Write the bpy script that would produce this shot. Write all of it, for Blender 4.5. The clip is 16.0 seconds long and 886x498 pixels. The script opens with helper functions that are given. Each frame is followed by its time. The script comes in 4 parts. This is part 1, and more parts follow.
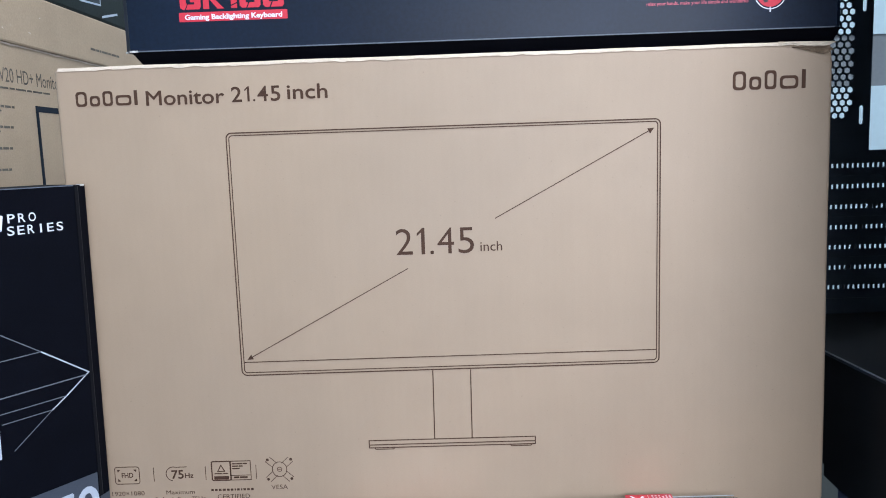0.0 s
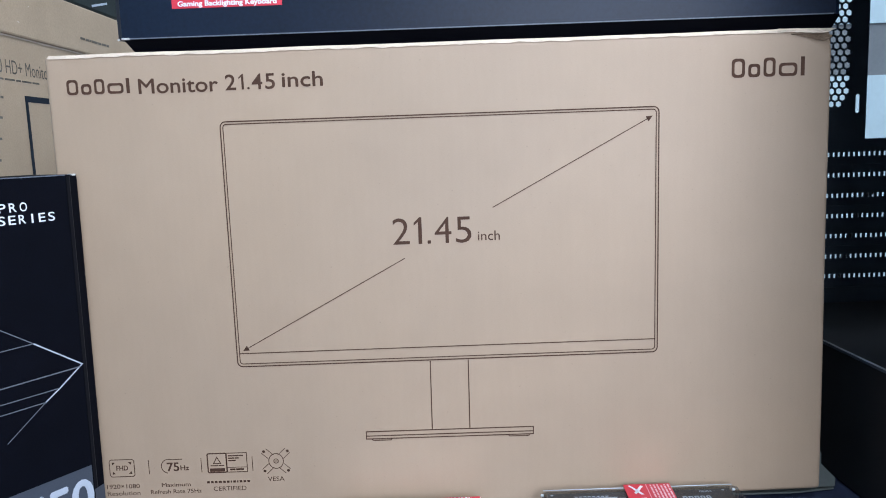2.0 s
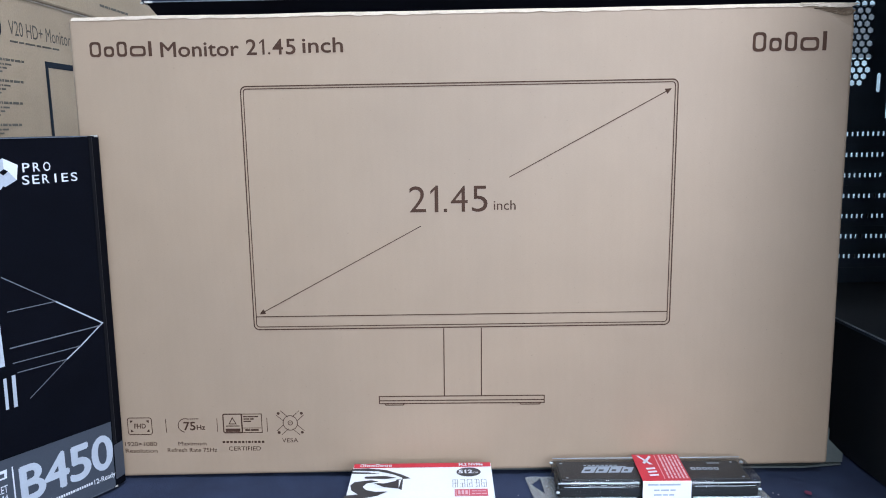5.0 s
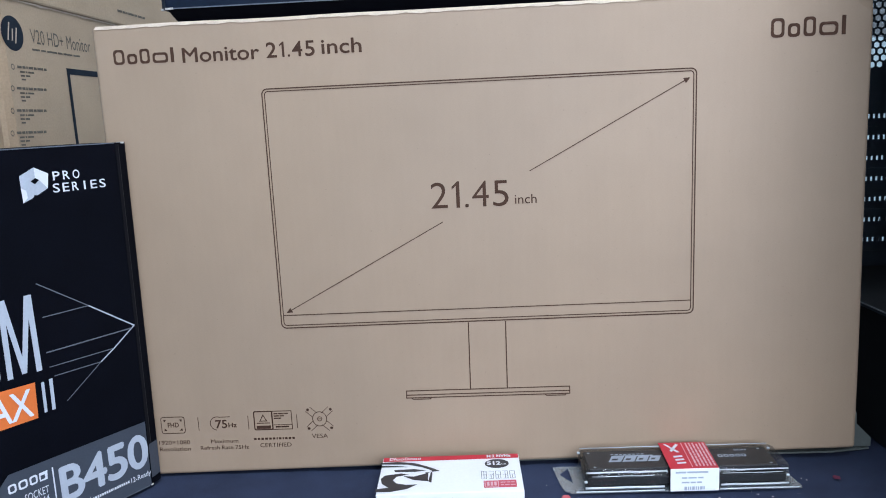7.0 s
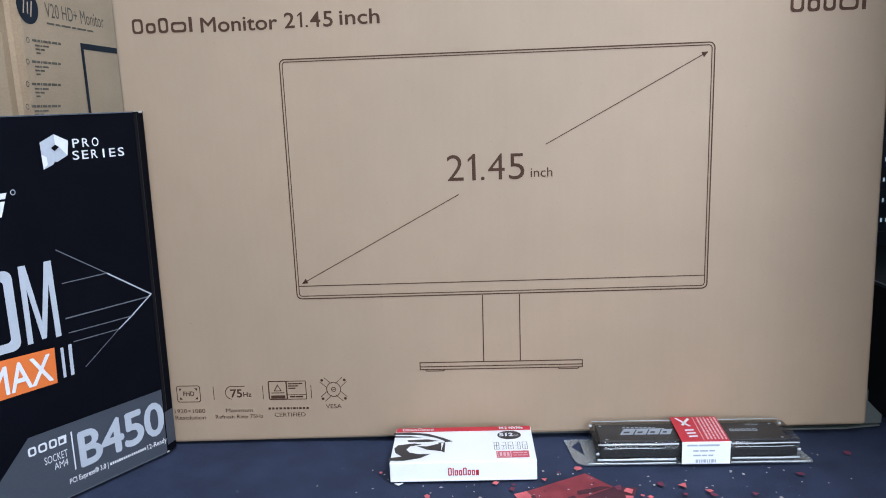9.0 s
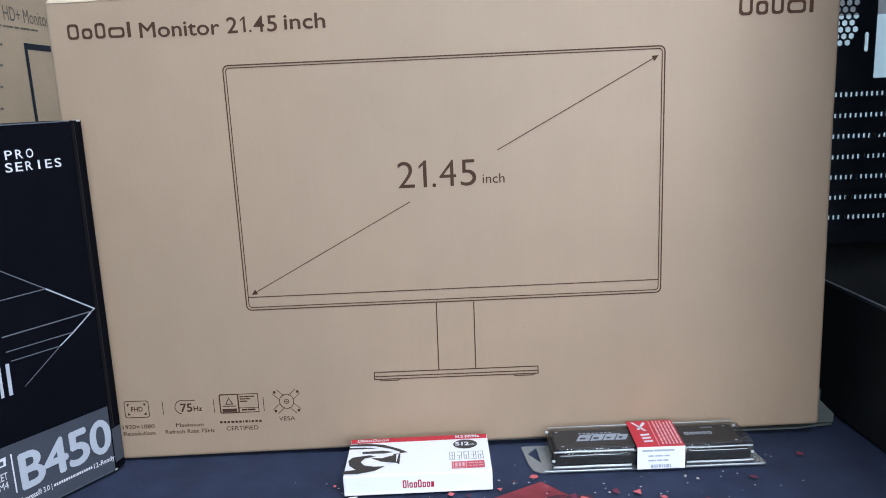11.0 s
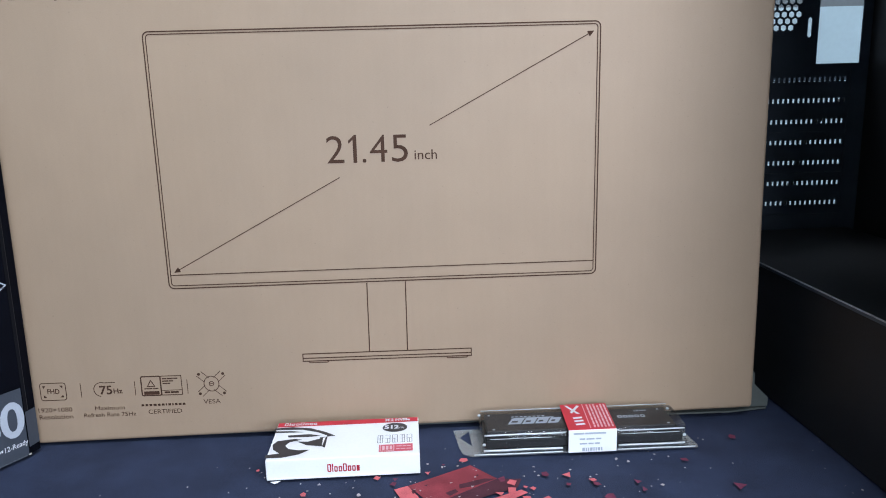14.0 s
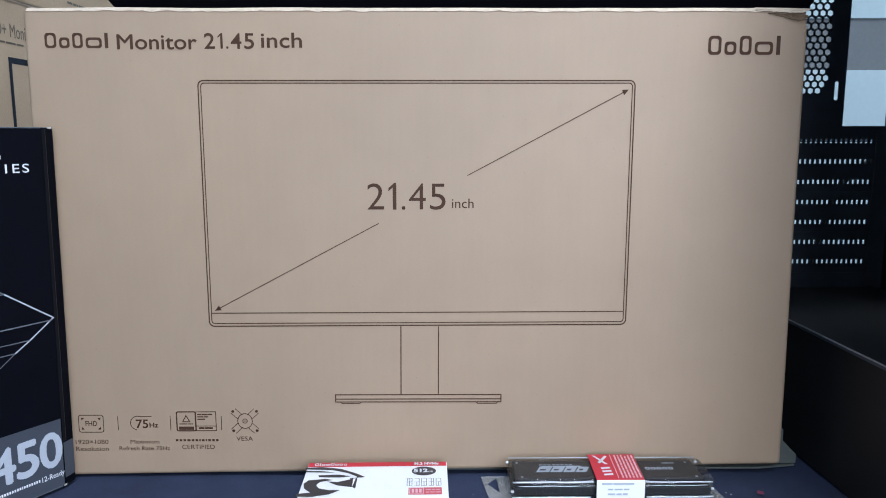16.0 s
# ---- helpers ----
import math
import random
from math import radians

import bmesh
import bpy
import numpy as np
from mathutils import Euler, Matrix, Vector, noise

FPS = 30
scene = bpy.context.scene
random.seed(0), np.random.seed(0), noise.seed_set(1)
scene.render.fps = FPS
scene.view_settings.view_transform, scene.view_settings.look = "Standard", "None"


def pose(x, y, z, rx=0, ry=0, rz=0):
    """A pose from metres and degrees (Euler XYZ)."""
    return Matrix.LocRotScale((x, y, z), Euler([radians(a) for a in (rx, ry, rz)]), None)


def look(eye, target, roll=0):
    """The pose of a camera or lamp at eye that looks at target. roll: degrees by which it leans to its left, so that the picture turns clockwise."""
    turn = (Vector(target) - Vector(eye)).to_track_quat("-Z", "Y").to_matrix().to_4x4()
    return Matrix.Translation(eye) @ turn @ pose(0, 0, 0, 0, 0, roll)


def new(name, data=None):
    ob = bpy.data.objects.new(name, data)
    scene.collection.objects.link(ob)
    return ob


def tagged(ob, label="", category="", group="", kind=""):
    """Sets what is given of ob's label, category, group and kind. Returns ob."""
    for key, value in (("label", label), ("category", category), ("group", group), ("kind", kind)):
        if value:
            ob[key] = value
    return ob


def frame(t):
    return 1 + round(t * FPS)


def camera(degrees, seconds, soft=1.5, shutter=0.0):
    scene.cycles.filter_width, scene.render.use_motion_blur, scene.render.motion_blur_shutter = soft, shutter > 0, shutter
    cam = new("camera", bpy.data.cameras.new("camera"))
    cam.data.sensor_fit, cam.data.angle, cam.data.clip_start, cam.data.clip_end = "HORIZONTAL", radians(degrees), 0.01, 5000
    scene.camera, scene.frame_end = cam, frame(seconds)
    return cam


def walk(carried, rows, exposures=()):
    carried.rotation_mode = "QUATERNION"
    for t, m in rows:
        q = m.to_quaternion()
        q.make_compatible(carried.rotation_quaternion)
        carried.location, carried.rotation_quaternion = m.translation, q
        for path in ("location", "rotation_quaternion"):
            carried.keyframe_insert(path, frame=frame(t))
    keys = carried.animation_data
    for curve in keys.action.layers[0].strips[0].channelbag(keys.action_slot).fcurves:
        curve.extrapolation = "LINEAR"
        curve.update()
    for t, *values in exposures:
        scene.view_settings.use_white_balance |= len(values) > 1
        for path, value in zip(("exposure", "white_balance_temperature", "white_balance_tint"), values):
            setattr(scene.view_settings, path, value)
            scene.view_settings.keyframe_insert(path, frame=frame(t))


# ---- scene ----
cam = camera(61.0, 16.0, soft=1.0)
PATH = [
    (0, (0.0073, -0.573, 0.2938), (-0.0263, 1.409, 0.0414), -1.93),
    (0.5, (0.0127, -0.5639, 0.2984), (-0.011, 1.42, 0.0483), -2.06),
    (1, (0.0144, -0.5775, 0.3029), (-0.0239, 1.406, 0.0551), -2.34),
    (1.5, (0.012, -0.5718, 0.2982), (0.0038, 1.411, 0.0427), -2.29),
    (2, (0.0032, -0.5685, 0.2916), (-0.0099, 1.411, 0.0169), -2.03),
    (2.5, (0.0031, -0.5619, 0.2872), (-0.0134, 1.416, -0.0006), -2.59),
    (3, (0.0036, -0.5583, 0.2904), (0.0042, 1.418, -0.0081), -2.44),
    (3.5, (0.006, -0.5654, 0.2933), (0.0042, 1.411, -0.0102), -1.7),
    (4, (0.0036, -0.5657, 0.2903), (-0.0189, 1.408, -0.0267), -1.98),
    (4.2, (0.0054, -0.5719, 0.2843), (-0.0393, 1.399, -0.0371), -0.89),
    (6.3, (-0.0124, -0.5773, 0.2838), (-0.0589, 1.393, -0.0497), -1.15),
    (6.5, (-0.0108, -0.5787, 0.2862), (-0.113, 1.384, -0.0798), -1.54),
    (7, (-0.004, -0.58, 0.2878), (-0.0955, 1.385, -0.0601), -2.71),
    (7.5, (-0.0089, -0.5833, 0.2858), (-0.1454, 1.38, -0.0709), -1.79),
    (8, (-0.0137, -0.5873, 0.2777), (-0.138, 1.372, -0.0977), -1.22),
    (8.2, (-0.0116, -0.5893, 0.2765), (-0.1417, 1.37, -0.0919), -1.56),
    (10.3, (-0.0152, -0.571, 0.2794), (-0.0716, 1.385, -0.1504), -2.25),
    (10.5, (-0.016, -0.5699, 0.2782), (-0.0502, 1.385, -0.1562), -1.72),
    (11, (0.0019, -0.5729, 0.2881), (-0.0263, 1.389, -0.1218), -2.59),
    (11.5, (0.011, -0.5807, 0.2895), (-0.0054, 1.384, -0.1089), -2.48),
    (12, (0.0147, -0.5722, 0.2864), (0.0395, 1.388, -0.1242), -2.79),
    (12.5, (0.0109, -0.5745, 0.2908), (0.0322, 1.388, -0.1179), -2.28),
    (13, (0.0111, -0.5792, 0.288), (0.0397, 1.384, -0.1186), -1.39),
    (13.5, (0.0255, -0.5705, 0.273), (0.0811, 1.388, -0.1468), -1.27),
    (14, (0.0299, -0.5602, 0.2733), (0.0847, 1.395, -0.1584), -1.52),
    (14.2, (0.0262, -0.5572, 0.2724), (0.08, 1.398, -0.1732), -0.04),
    (14.5, (0.0226, -0.5589, 0.2771), (0.0852, 1.402, -0.1413), -0.79),
    (15, (0.0197, -0.5687, 0.2855), (0.0608, 1.396, -0.1161), -1.32),
    (15.5, (0.0181, -0.562, 0.2853), (0.0875, 1.402, -0.1243), -1.01),
    (16, (0.016, -0.5753, 0.2748), (0.028, 1.406, -0.0291), -0.02),
]
walk(cam, [(t, look(eye, target, roll)) for t, eye, target, roll in PATH],
     [(0, 0.16, 6120, 10), (2.5, 0.15, 5960, 10), (4, 0.15, 5940, 10), (6.5, -0.09, 6000, 10), (8, -0.07, 6200, 10), (10.5, -0.05, 6340, 10), (12, -0.08, 6220, 10), (14.5, -0.08, 6260, 10), (16, -0.05, 6080, 10)])

# ---- world and light ----
world = bpy.data.worlds.new("world")
scene.world = world
world.use_nodes = True
world.node_tree.nodes["Background"].inputs[0].default_value = (0.75, 0.85, 1.0, 1)
world.node_tree.nodes["Background"].inputs[1].default_value = 0.02


def ceiling_lamp(x, y, sx, sy, watts):
    """A fluorescent panel's light, just under the ceiling."""
    data = bpy.data.lights.new("ceiling_lamp_light", "AREA")
    data.shape, data.size, data.size_y, data.energy = "RECTANGLE", sx, sy, watts
    data.color = (0.84, 0.89, 1.0)
    ob = new("ceiling_lamp_light", data)
    ob.matrix_world = pose(x, y, 1.865, 0, 0, 0)


LAMPS = [(0.50, -1.0, 0.9, 0.4, 41), (0.2, 1.1, 1.5, 0.5, 14)]
for lamp in LAMPS:
    ceiling_lamp(*lamp)

# cool fill added behind the camera; the source itself is unseen
front_light = bpy.data.lights.new("added_front_fill", "AREA")
front_light.shape, front_light.size, front_light.size_y, front_light.energy = "RECTANGLE", 0.8, 0.8, 18.5
front_light.color = (0.84, 0.89, 1.0)
new("added_front_fill", front_light).matrix_world = look((0.43, -1.38, 0.45), (0.3, 0, 0.2))


# ---- materials ----
def material(name, colour, rough=0.6, metal=0.0, vary=0.12, scale=40.0, fine=600.0, bump=0.1, spec=0.5, tint=None, stretch=(1, 1, 1)):
    """A principled surface whose colour wanders at two sizes, with fine relief."""
    m = bpy.data.materials.new(name)
    m.use_nodes = True
    t, bs = m.node_tree, m.node_tree.nodes["Principled BSDF"]
    node, link = t.nodes.new, t.links.new
    co, mp = node("ShaderNodeTexCoord"), node("ShaderNodeMapping")
    mp.inputs["Scale"].default_value = stretch
    link(co.outputs["Object"], mp.inputs["Vector"])
    big, small = node("ShaderNodeTexNoise"), node("ShaderNodeTexNoise")
    for n, s in ((big, scale), (small, fine)):
        n.inputs["Scale"].default_value, n.inputs["Detail"].default_value = s, 5
        link(mp.outputs[0], n.inputs["Vector"])
    add = node("ShaderNodeMath")
    add.operation = "ADD"
    link(big.outputs[0], add.inputs[0]), link(small.outputs[0], add.inputs[1])
    ramp = node("ShaderNodeMapRange")
    ramp.inputs["From Min"].default_value, ramp.inputs["From Max"].default_value = 0.65, 1.35
    link(add.outputs[0], ramp.inputs["Value"])
    mix = node("ShaderNodeMix")
    mix.data_type = "RGBA"
    lo = [c * (1 - vary) for c in colour]
    hi = [min(1, c * (1 + vary)) for c in (tint or colour)]
    mix.inputs["A"].default_value, mix.inputs["B"].default_value = (*lo, 1), (*hi, 1)
    link(ramp.outputs[0], mix.inputs["Factor"])
    link(mix.outputs["Result"], bs.inputs["Base Color"])
    bs.inputs["Roughness"].default_value, bs.inputs["Metallic"].default_value = rough, metal
    bs.inputs["Specular IOR Level"].default_value = spec
    if bump:
        b = node("ShaderNodeBump")
        b.inputs["Strength"].default_value, b.inputs["Distance"].default_value = bump, 0.0006
        link(add.outputs[0], b.inputs["Height"]), link(b.outputs[0], bs.inputs["Normal"])
    return m


def clear_plastic(name, milk, rough=0.08, gloss=1.0):
    """Thin clear plastic: see-through, with gloss by angle and a little milkiness."""
    m = bpy.data.materials.new(name)
    m.use_nodes = True
    t = m.node_tree
    t.nodes.remove(t.nodes["Principled BSDF"])
    node, link, out = t.nodes.new, t.links.new, t.nodes["Material Output"]
    tr, gl, df, fr = node("ShaderNodeBsdfTransparent"), node("ShaderNodeBsdfGlossy"), node("ShaderNodeBsdfDiffuse"), node("ShaderNodeFresnel")
    tr.inputs[0].default_value = (0.93, 0.95, 0.96, 1)
    gl.inputs["Roughness"].default_value, fr.inputs["IOR"].default_value = rough, 1.5
    df.inputs[0].default_value = (0.72, 0.77, 0.80, 1)
    a, b = node("ShaderNodeMixShader"), node("ShaderNodeMixShader")
    a.inputs[0].default_value = milk
    link(tr.outputs[0], a.inputs[1]), link(df.outputs[0], a.inputs[2])
    mul = node("ShaderNodeMath")
    mul.operation, mul.inputs[1].default_value, mul.use_clamp = "MULTIPLY", gloss, True
    link(fr.outputs[0], mul.inputs[0])
    link(mul.outputs[0], b.inputs[0]), link(a.outputs[0], b.inputs[1]), link(gl.outputs[0], b.inputs[2])
    link(b.outputs[0], out.inputs[0])
    return m


def fluted_kraft(name, colour):
    """Kraft liner over corrugated board: faint upright flutes, short fibres and a little soiling."""
    m = bpy.data.materials.new(name)
    m.use_nodes = True
    t, bs = m.node_tree, m.node_tree.nodes["Principled BSDF"]
    node, link = t.nodes.new, t.links.new
    co = node("ShaderNodeTexCoord")

    def grain(scale, stretch, detail=4.0):
        mp, n = node("ShaderNodeMapping"), node("ShaderNodeTexNoise")
        mp.inputs["Scale"].default_value = stretch
        n.inputs["Scale"].default_value, n.inputs["Detail"].default_value = scale, detail
        link(co.outputs["Object"], mp.inputs["Vector"]), link(mp.outputs[0], n.inputs["Vector"])
        return n.outputs[0]

    def spread(value, lo, hi, a, b):
        r = node("ShaderNodeMapRange")
        for key, x in (("From Min", lo), ("From Max", hi), ("To Min", a), ("To Max", b)):
            r.inputs[key].default_value = x
        link(value, r.inputs["Value"])
        return r.outputs[0]

    def times(a, b):
        n = node("ShaderNodeMath")
        n.operation = "MULTIPLY"
        link(a, n.inputs[0]), link(b, n.inputs[1])
        return n.outputs[0]

    wave = node("ShaderNodeTexWave")
    wave.bands_direction = "X"
    for key, x in (("Scale", 46.0), ("Distortion", 5.0), ("Detail", 3.0), ("Detail Scale", 0.5)):
        wave.inputs[key].default_value = x
    link(co.outputs["Object"], wave.inputs["Vector"])
    flutes = spread(wave.outputs["Fac"], 0, 1, 0.996, 1.004)
    soil = spread(grain(5.0, (1, 1, 1), 3), 0.3, 0.7, 0.945, 1.04)
    drift = spread(grain(34.0, (1.2, 1, 0.8)), 0.3, 0.7, 0.977, 1.023)
    fibre = spread(grain(700.0, (1, 1, 2.5), 2), 0.25, 0.75, 0.965, 1.035)
    fleck = spread(grain(420.0, (1, 1, 1), 1), 0.20, 0.29, 0.84, 1.0)
    value = times(times(times(flutes, soil), times(drift, fibre)), fleck)
    hue = node("ShaderNodeMix")
    hue.data_type = "RGBA"
    hue.inputs["A"].default_value = (*colour, 1)
    hue.inputs["B"].default_value = (colour[0] * 1.03, colour[1] * 0.995, colour[2] * 0.93, 1)
    link(grain(6.0, (1, 1, 1), 3), hue.inputs["Factor"])
    tone = node("ShaderNodeVectorMath")
    tone.operation = "SCALE"
    link(hue.outputs["Result"], tone.inputs[0]), link(value, tone.inputs["Scale"])
    link(tone.outputs[0], bs.inputs["Base Color"])
    bs.inputs["Roughness"].default_value, bs.inputs["Specular IOR Level"].default_value = 0.56, 0.5
    b = node("ShaderNodeBump")
    b.inputs["Strength"].default_value, b.inputs["Distance"].default_value = 0.03, 0.0005
    link(times(wave.outputs["Fac"], fibre), b.inputs["Height"]), link(b.outputs[0], bs.inputs["Normal"])
    return m


KRAFT = fluted_kraft("kraft_cardboard", (0.347, 0.256, 0.178))
KRAFT_OLD = material("aged_cardboard", (0.41, 0.30, 0.195), 0.7, vary=0.14, scale=9, fine=420, bump=0.3, spec=0.3)
KRAFT_RAW = material("torn_cardboard", (0.47, 0.37, 0.28), 0.9, vary=0.25, scale=90, fine=900, bump=0.6)
TORN_SHADE = material("brown_torn_corner_shade", (0.15, 0.105, 0.068), 0.9, vary=0.4, scale=160, fine=900, bump=0.6, spec=0.2)
# torn board, also the painted light on the carton's top edge and the tape
EDGE_RAW_LIT = material("pale_torn_and_lit_edge", (0.56, 0.455, 0.35), 0.85, vary=0.15, scale=120, fine=900, bump=0.3)
BROWN_INK = material("brown_print_ink", (0.068, 0.036, 0.024), 0.75, vary=0.3, scale=90, fine=1200, bump=0, spec=0.1)
GREY_INK = material("grey_print_ink", (0.135, 0.115, 0.09), 0.7, vary=0.25, scale=60, fine=900, bump=0, spec=0.2)
BLUE_INK = material("blue_print_ink", (0.016, 0.021, 0.030), 0.75, vary=0.2, bump=0, spec=0.1)
BLACK_CARD = material("black_coated_card", (0.0028, 0.0034, 0.0062), 0.6, vary=0.25, scale=30, fine=700, bump=0.06, spec=0.05)
NAVY_CARD = material("dark_navy_coated_card", (0.0045, 0.0095, 0.0215), 0.38, vary=0.3, scale=14, fine=300, bump=0.1, spec=0.22)
EDGE_CARD = material("dark_folded_card_edge", (0.005, 0.006, 0.009), 0.6, vary=0.25, scale=40, fine=800, bump=0.1, spec=0.12)
CARD_EDGE = material("worn_card_edge", (0.45, 0.43, 0.40), 0.8, vary=0.4, scale=300, fine=1500, bump=0.3)
SLATE_PRINT = material("slate_grey_print", (0.050, 0.060, 0.079), 0.5, vary=0.1, scale=20, bump=0.03)
WHITE_PRINT = material("white_print", (0.70, 0.72, 0.76), 0.55, vary=0.05, bump=0, spec=0.25)
PALE_PRINT = material("pale_grey_print", (0.43, 0.47, 0.53), 0.6, vary=0.06, bump=0, spec=0.15)
SILVER_PRINT = material("silver_print", (0.42, 0.46, 0.52), 0.5, vary=0.1, bump=0, spec=0.25)
FAINT_PRINT = material("faint_silver_line_print", (0.13, 0.145, 0.17), 0.45, vary=0.15, bump=0)
ORANGE_PRINT = material("orange_print", (0.72, 0.17, 0.035), 0.5, vary=0.06, bump=0)
RED_PRINT = material("red_print", (0.53, 0.022, 0.042), 0.45, vary=0.08, bump=0)
PINK_PRINT = material("pale_red_print", (0.46, 0.075, 0.11), 0.5, vary=0.1, bump=0)
ROSE_PRINT = material("rose_red_print", (0.58, 0.085, 0.12), 0.45, vary=0.08, bump=0)
BLUSH_PRINT = material("blush_white_print", (0.74, 0.46, 0.50), 0.5, vary=0.08, bump=0)
EDGE_GREY = material("rubbed_grey_card_edge", (0.10, 0.115, 0.14), 0.6, vary=0.4, scale=200, fine=1500, bump=0.2)
CRIMSON = material("crimson_ink", (0.40, 0.012, 0.03), 0.5, vary=0.1, bump=0)
WHITE_CARD = material("white_coated_card", (0.85, 0.87, 0.89), 0.38, vary=0.03, scale=30, fine=500, bump=0.05)
CHARCOAL = material("charcoal_ink", (0.035, 0.033, 0.036), 0.5, vary=0.2, bump=0)
CLOTH = material("navy_cloth", (0.0265, 0.0355, 0.068), 0.85, vary=0.35, scale=25, fine=1400, bump=0.5, spec=0.2)
SHARD_RED = material("dark_red_cloth_print", (0.235, 0.042, 0.054), 0.85, vary=0.35, scale=60, fine=1200, bump=0.3, spec=0.2)
SHARD_DARK = material("maroon_cloth_print", (0.075, 0.025, 0.036), 0.85, vary=0.4, scale=60, fine=1200, bump=0.3, spec=0.2)
SHARD_CORAL = material("coral_cloth_print", (0.56, 0.125, 0.135), 0.85, vary=0.25, scale=90, fine=1200, bump=0.3, spec=0.2)
SHARD_PALE = material("pale_cloth_print", (0.42, 0.37, 0.36), 0.85, vary=0.2, scale=90, fine=1200, bump=0.3, spec=0.2)
SHARD_PLUM = material("plum_cloth_print", (0.15, 0.035, 0.065), 0.85, vary=0.3, scale=90, fine=1200, bump=0.3, spec=0.2)
BLACK_STEEL = material("black_powder_coated_steel", (0.050, 0.066, 0.088), 0.5, vary=0.3, scale=30, fine=1500, bump=0.12, spec=0.4)
SHEET_DARK = material("black_satin_panel", (0.0143, 0.0154, 0.0176), 0.5, vary=0.3, scale=12, fine=900, bump=0.05, spec=0.2)
LIP_HIGHLIGHT = material("pale_steel_highlight", (0.30, 0.31, 0.33), 0.45, vary=0.5, scale=120, fine=900, bump=0.1)
RUBBER = material("black_cable_rubber", (0.008, 0.008, 0.009), 0.6, bump=0)
GREEN_BOARD = material("grey_green_board", (0.10, 0.115, 0.105), 0.6, vary=0.12, scale=30, fine=500, bump=0.1)
SPREADER = material("black_anodised_aluminium", (0.022, 0.020, 0.021), 0.5, metal=0.0, vary=0.15, scale=60, fine=900, bump=0.06)
PAINT = material("white_wall_paint", (0.66, 0.75, 0.80), 0.7, vary=0.04, scale=3, fine=120, bump=0.1)
CABINET = material("pale_blue_white_paint", (0.41, 0.52, 0.545), 0.6, vary=0.04, scale=4, fine=120, bump=0.05)
GREY_PANEL = material("grey_painted_panel", (0.14, 0.155, 0.16), 0.6, vary=0.08, scale=5, fine=150, bump=0.05)
FLOOR_TILE = material("grey_floor_tile", (0.30, 0.29, 0.27), 0.4, vary=0.15, scale=5, fine=80, bump=0.05)
WOOD = material("laminate_counter", (0.16, 0.11, 0.075), 0.5, vary=0.2, scale=8, fine=150, bump=0.05)
GREEN_FILM = material("dark_green_protective_film", (0.010, 0.015, 0.013), 0.5, vary=0.4, scale=15, fine=300, bump=0.2, spec=0.12)
PANE = material("dark_blue_glass_panel", (0.006, 0.010, 0.014), 0.3, vary=0.3, scale=10, bump=0, spec=0.2)
CLEAR = clear_plastic("clear_blister_plastic", 0.008, 0.05, 0.5)
# whitened so that folds and corners carry painted reflections
CLEAR_GLINT = clear_plastic("milky_plastic_glint", 0.66, 0.12, 1.5)
CLEAR_FLANGE = clear_plastic("clear_flange_plastic", 0.20, 0.12, 0.8)


def glowing(name, colour, strength):
    m = bpy.data.materials.new(name)
    m.use_nodes = True
    bs = m.node_tree.nodes["Principled BSDF"]
    bs.inputs["Emission Color"].default_value, bs.inputs["Emission Strength"].default_value = (*colour, 1), strength
    return m


DIFFUSER = glowing("lit_lamp_diffuser", (0.88, 0.94, 1.0), 4.0)


# ---- builders ----
FRONT = pose(0, 0, 0, 90, 0, 0)  # a flat drawing's x and y become x and z, facing -y


def thing(name, m, label, category, group="", kind=""):
    ob = new(name)
    ob.empty_display_size = 0.02
    ob.matrix_world = m
    return tagged(ob, label, category, group, kind)


def part(name, bm, mat, parent, label="", m=None, smooth=False):
    me = bpy.data.meshes.new(name)
    bm.normal_update()
    bm.to_mesh(me)
    bm.free()
    if smooth:
        for p in me.polygons:
            p.use_smooth = True
    me.materials.append(mat)
    ob = new(name, me)
    ob.parent = parent
    if m is not None:
        ob.matrix_basis = m
    return tagged(ob, label)


def box(x0, x1, y0, y1, z0, z1, bevel=0.0, seg=2):
    bm = bmesh.new()
    bmesh.ops.create_cube(bm, size=1)
    for v in bm.verts:
        v.co = ((x0 + x1) / 2 + v.co.x * (x1 - x0), (y0 + y1) / 2 + v.co.y * (y1 - y0), (z0 + z1) / 2 + v.co.z * (z1 - z0))
    if bevel:
        bmesh.ops.bevel(bm, geom=bm.edges[:], offset=bevel, segments=seg, affect="EDGES", profile=0.5)
    return bm


def join(*bms):
    out = bmesh.new()
    for b in bms:
        me = bpy.data.meshes.new("tmp")
        b.to_mesh(me)
        b.free()
        out.from_mesh(me)
        bpy.data.meshes.remove(me)
    return out


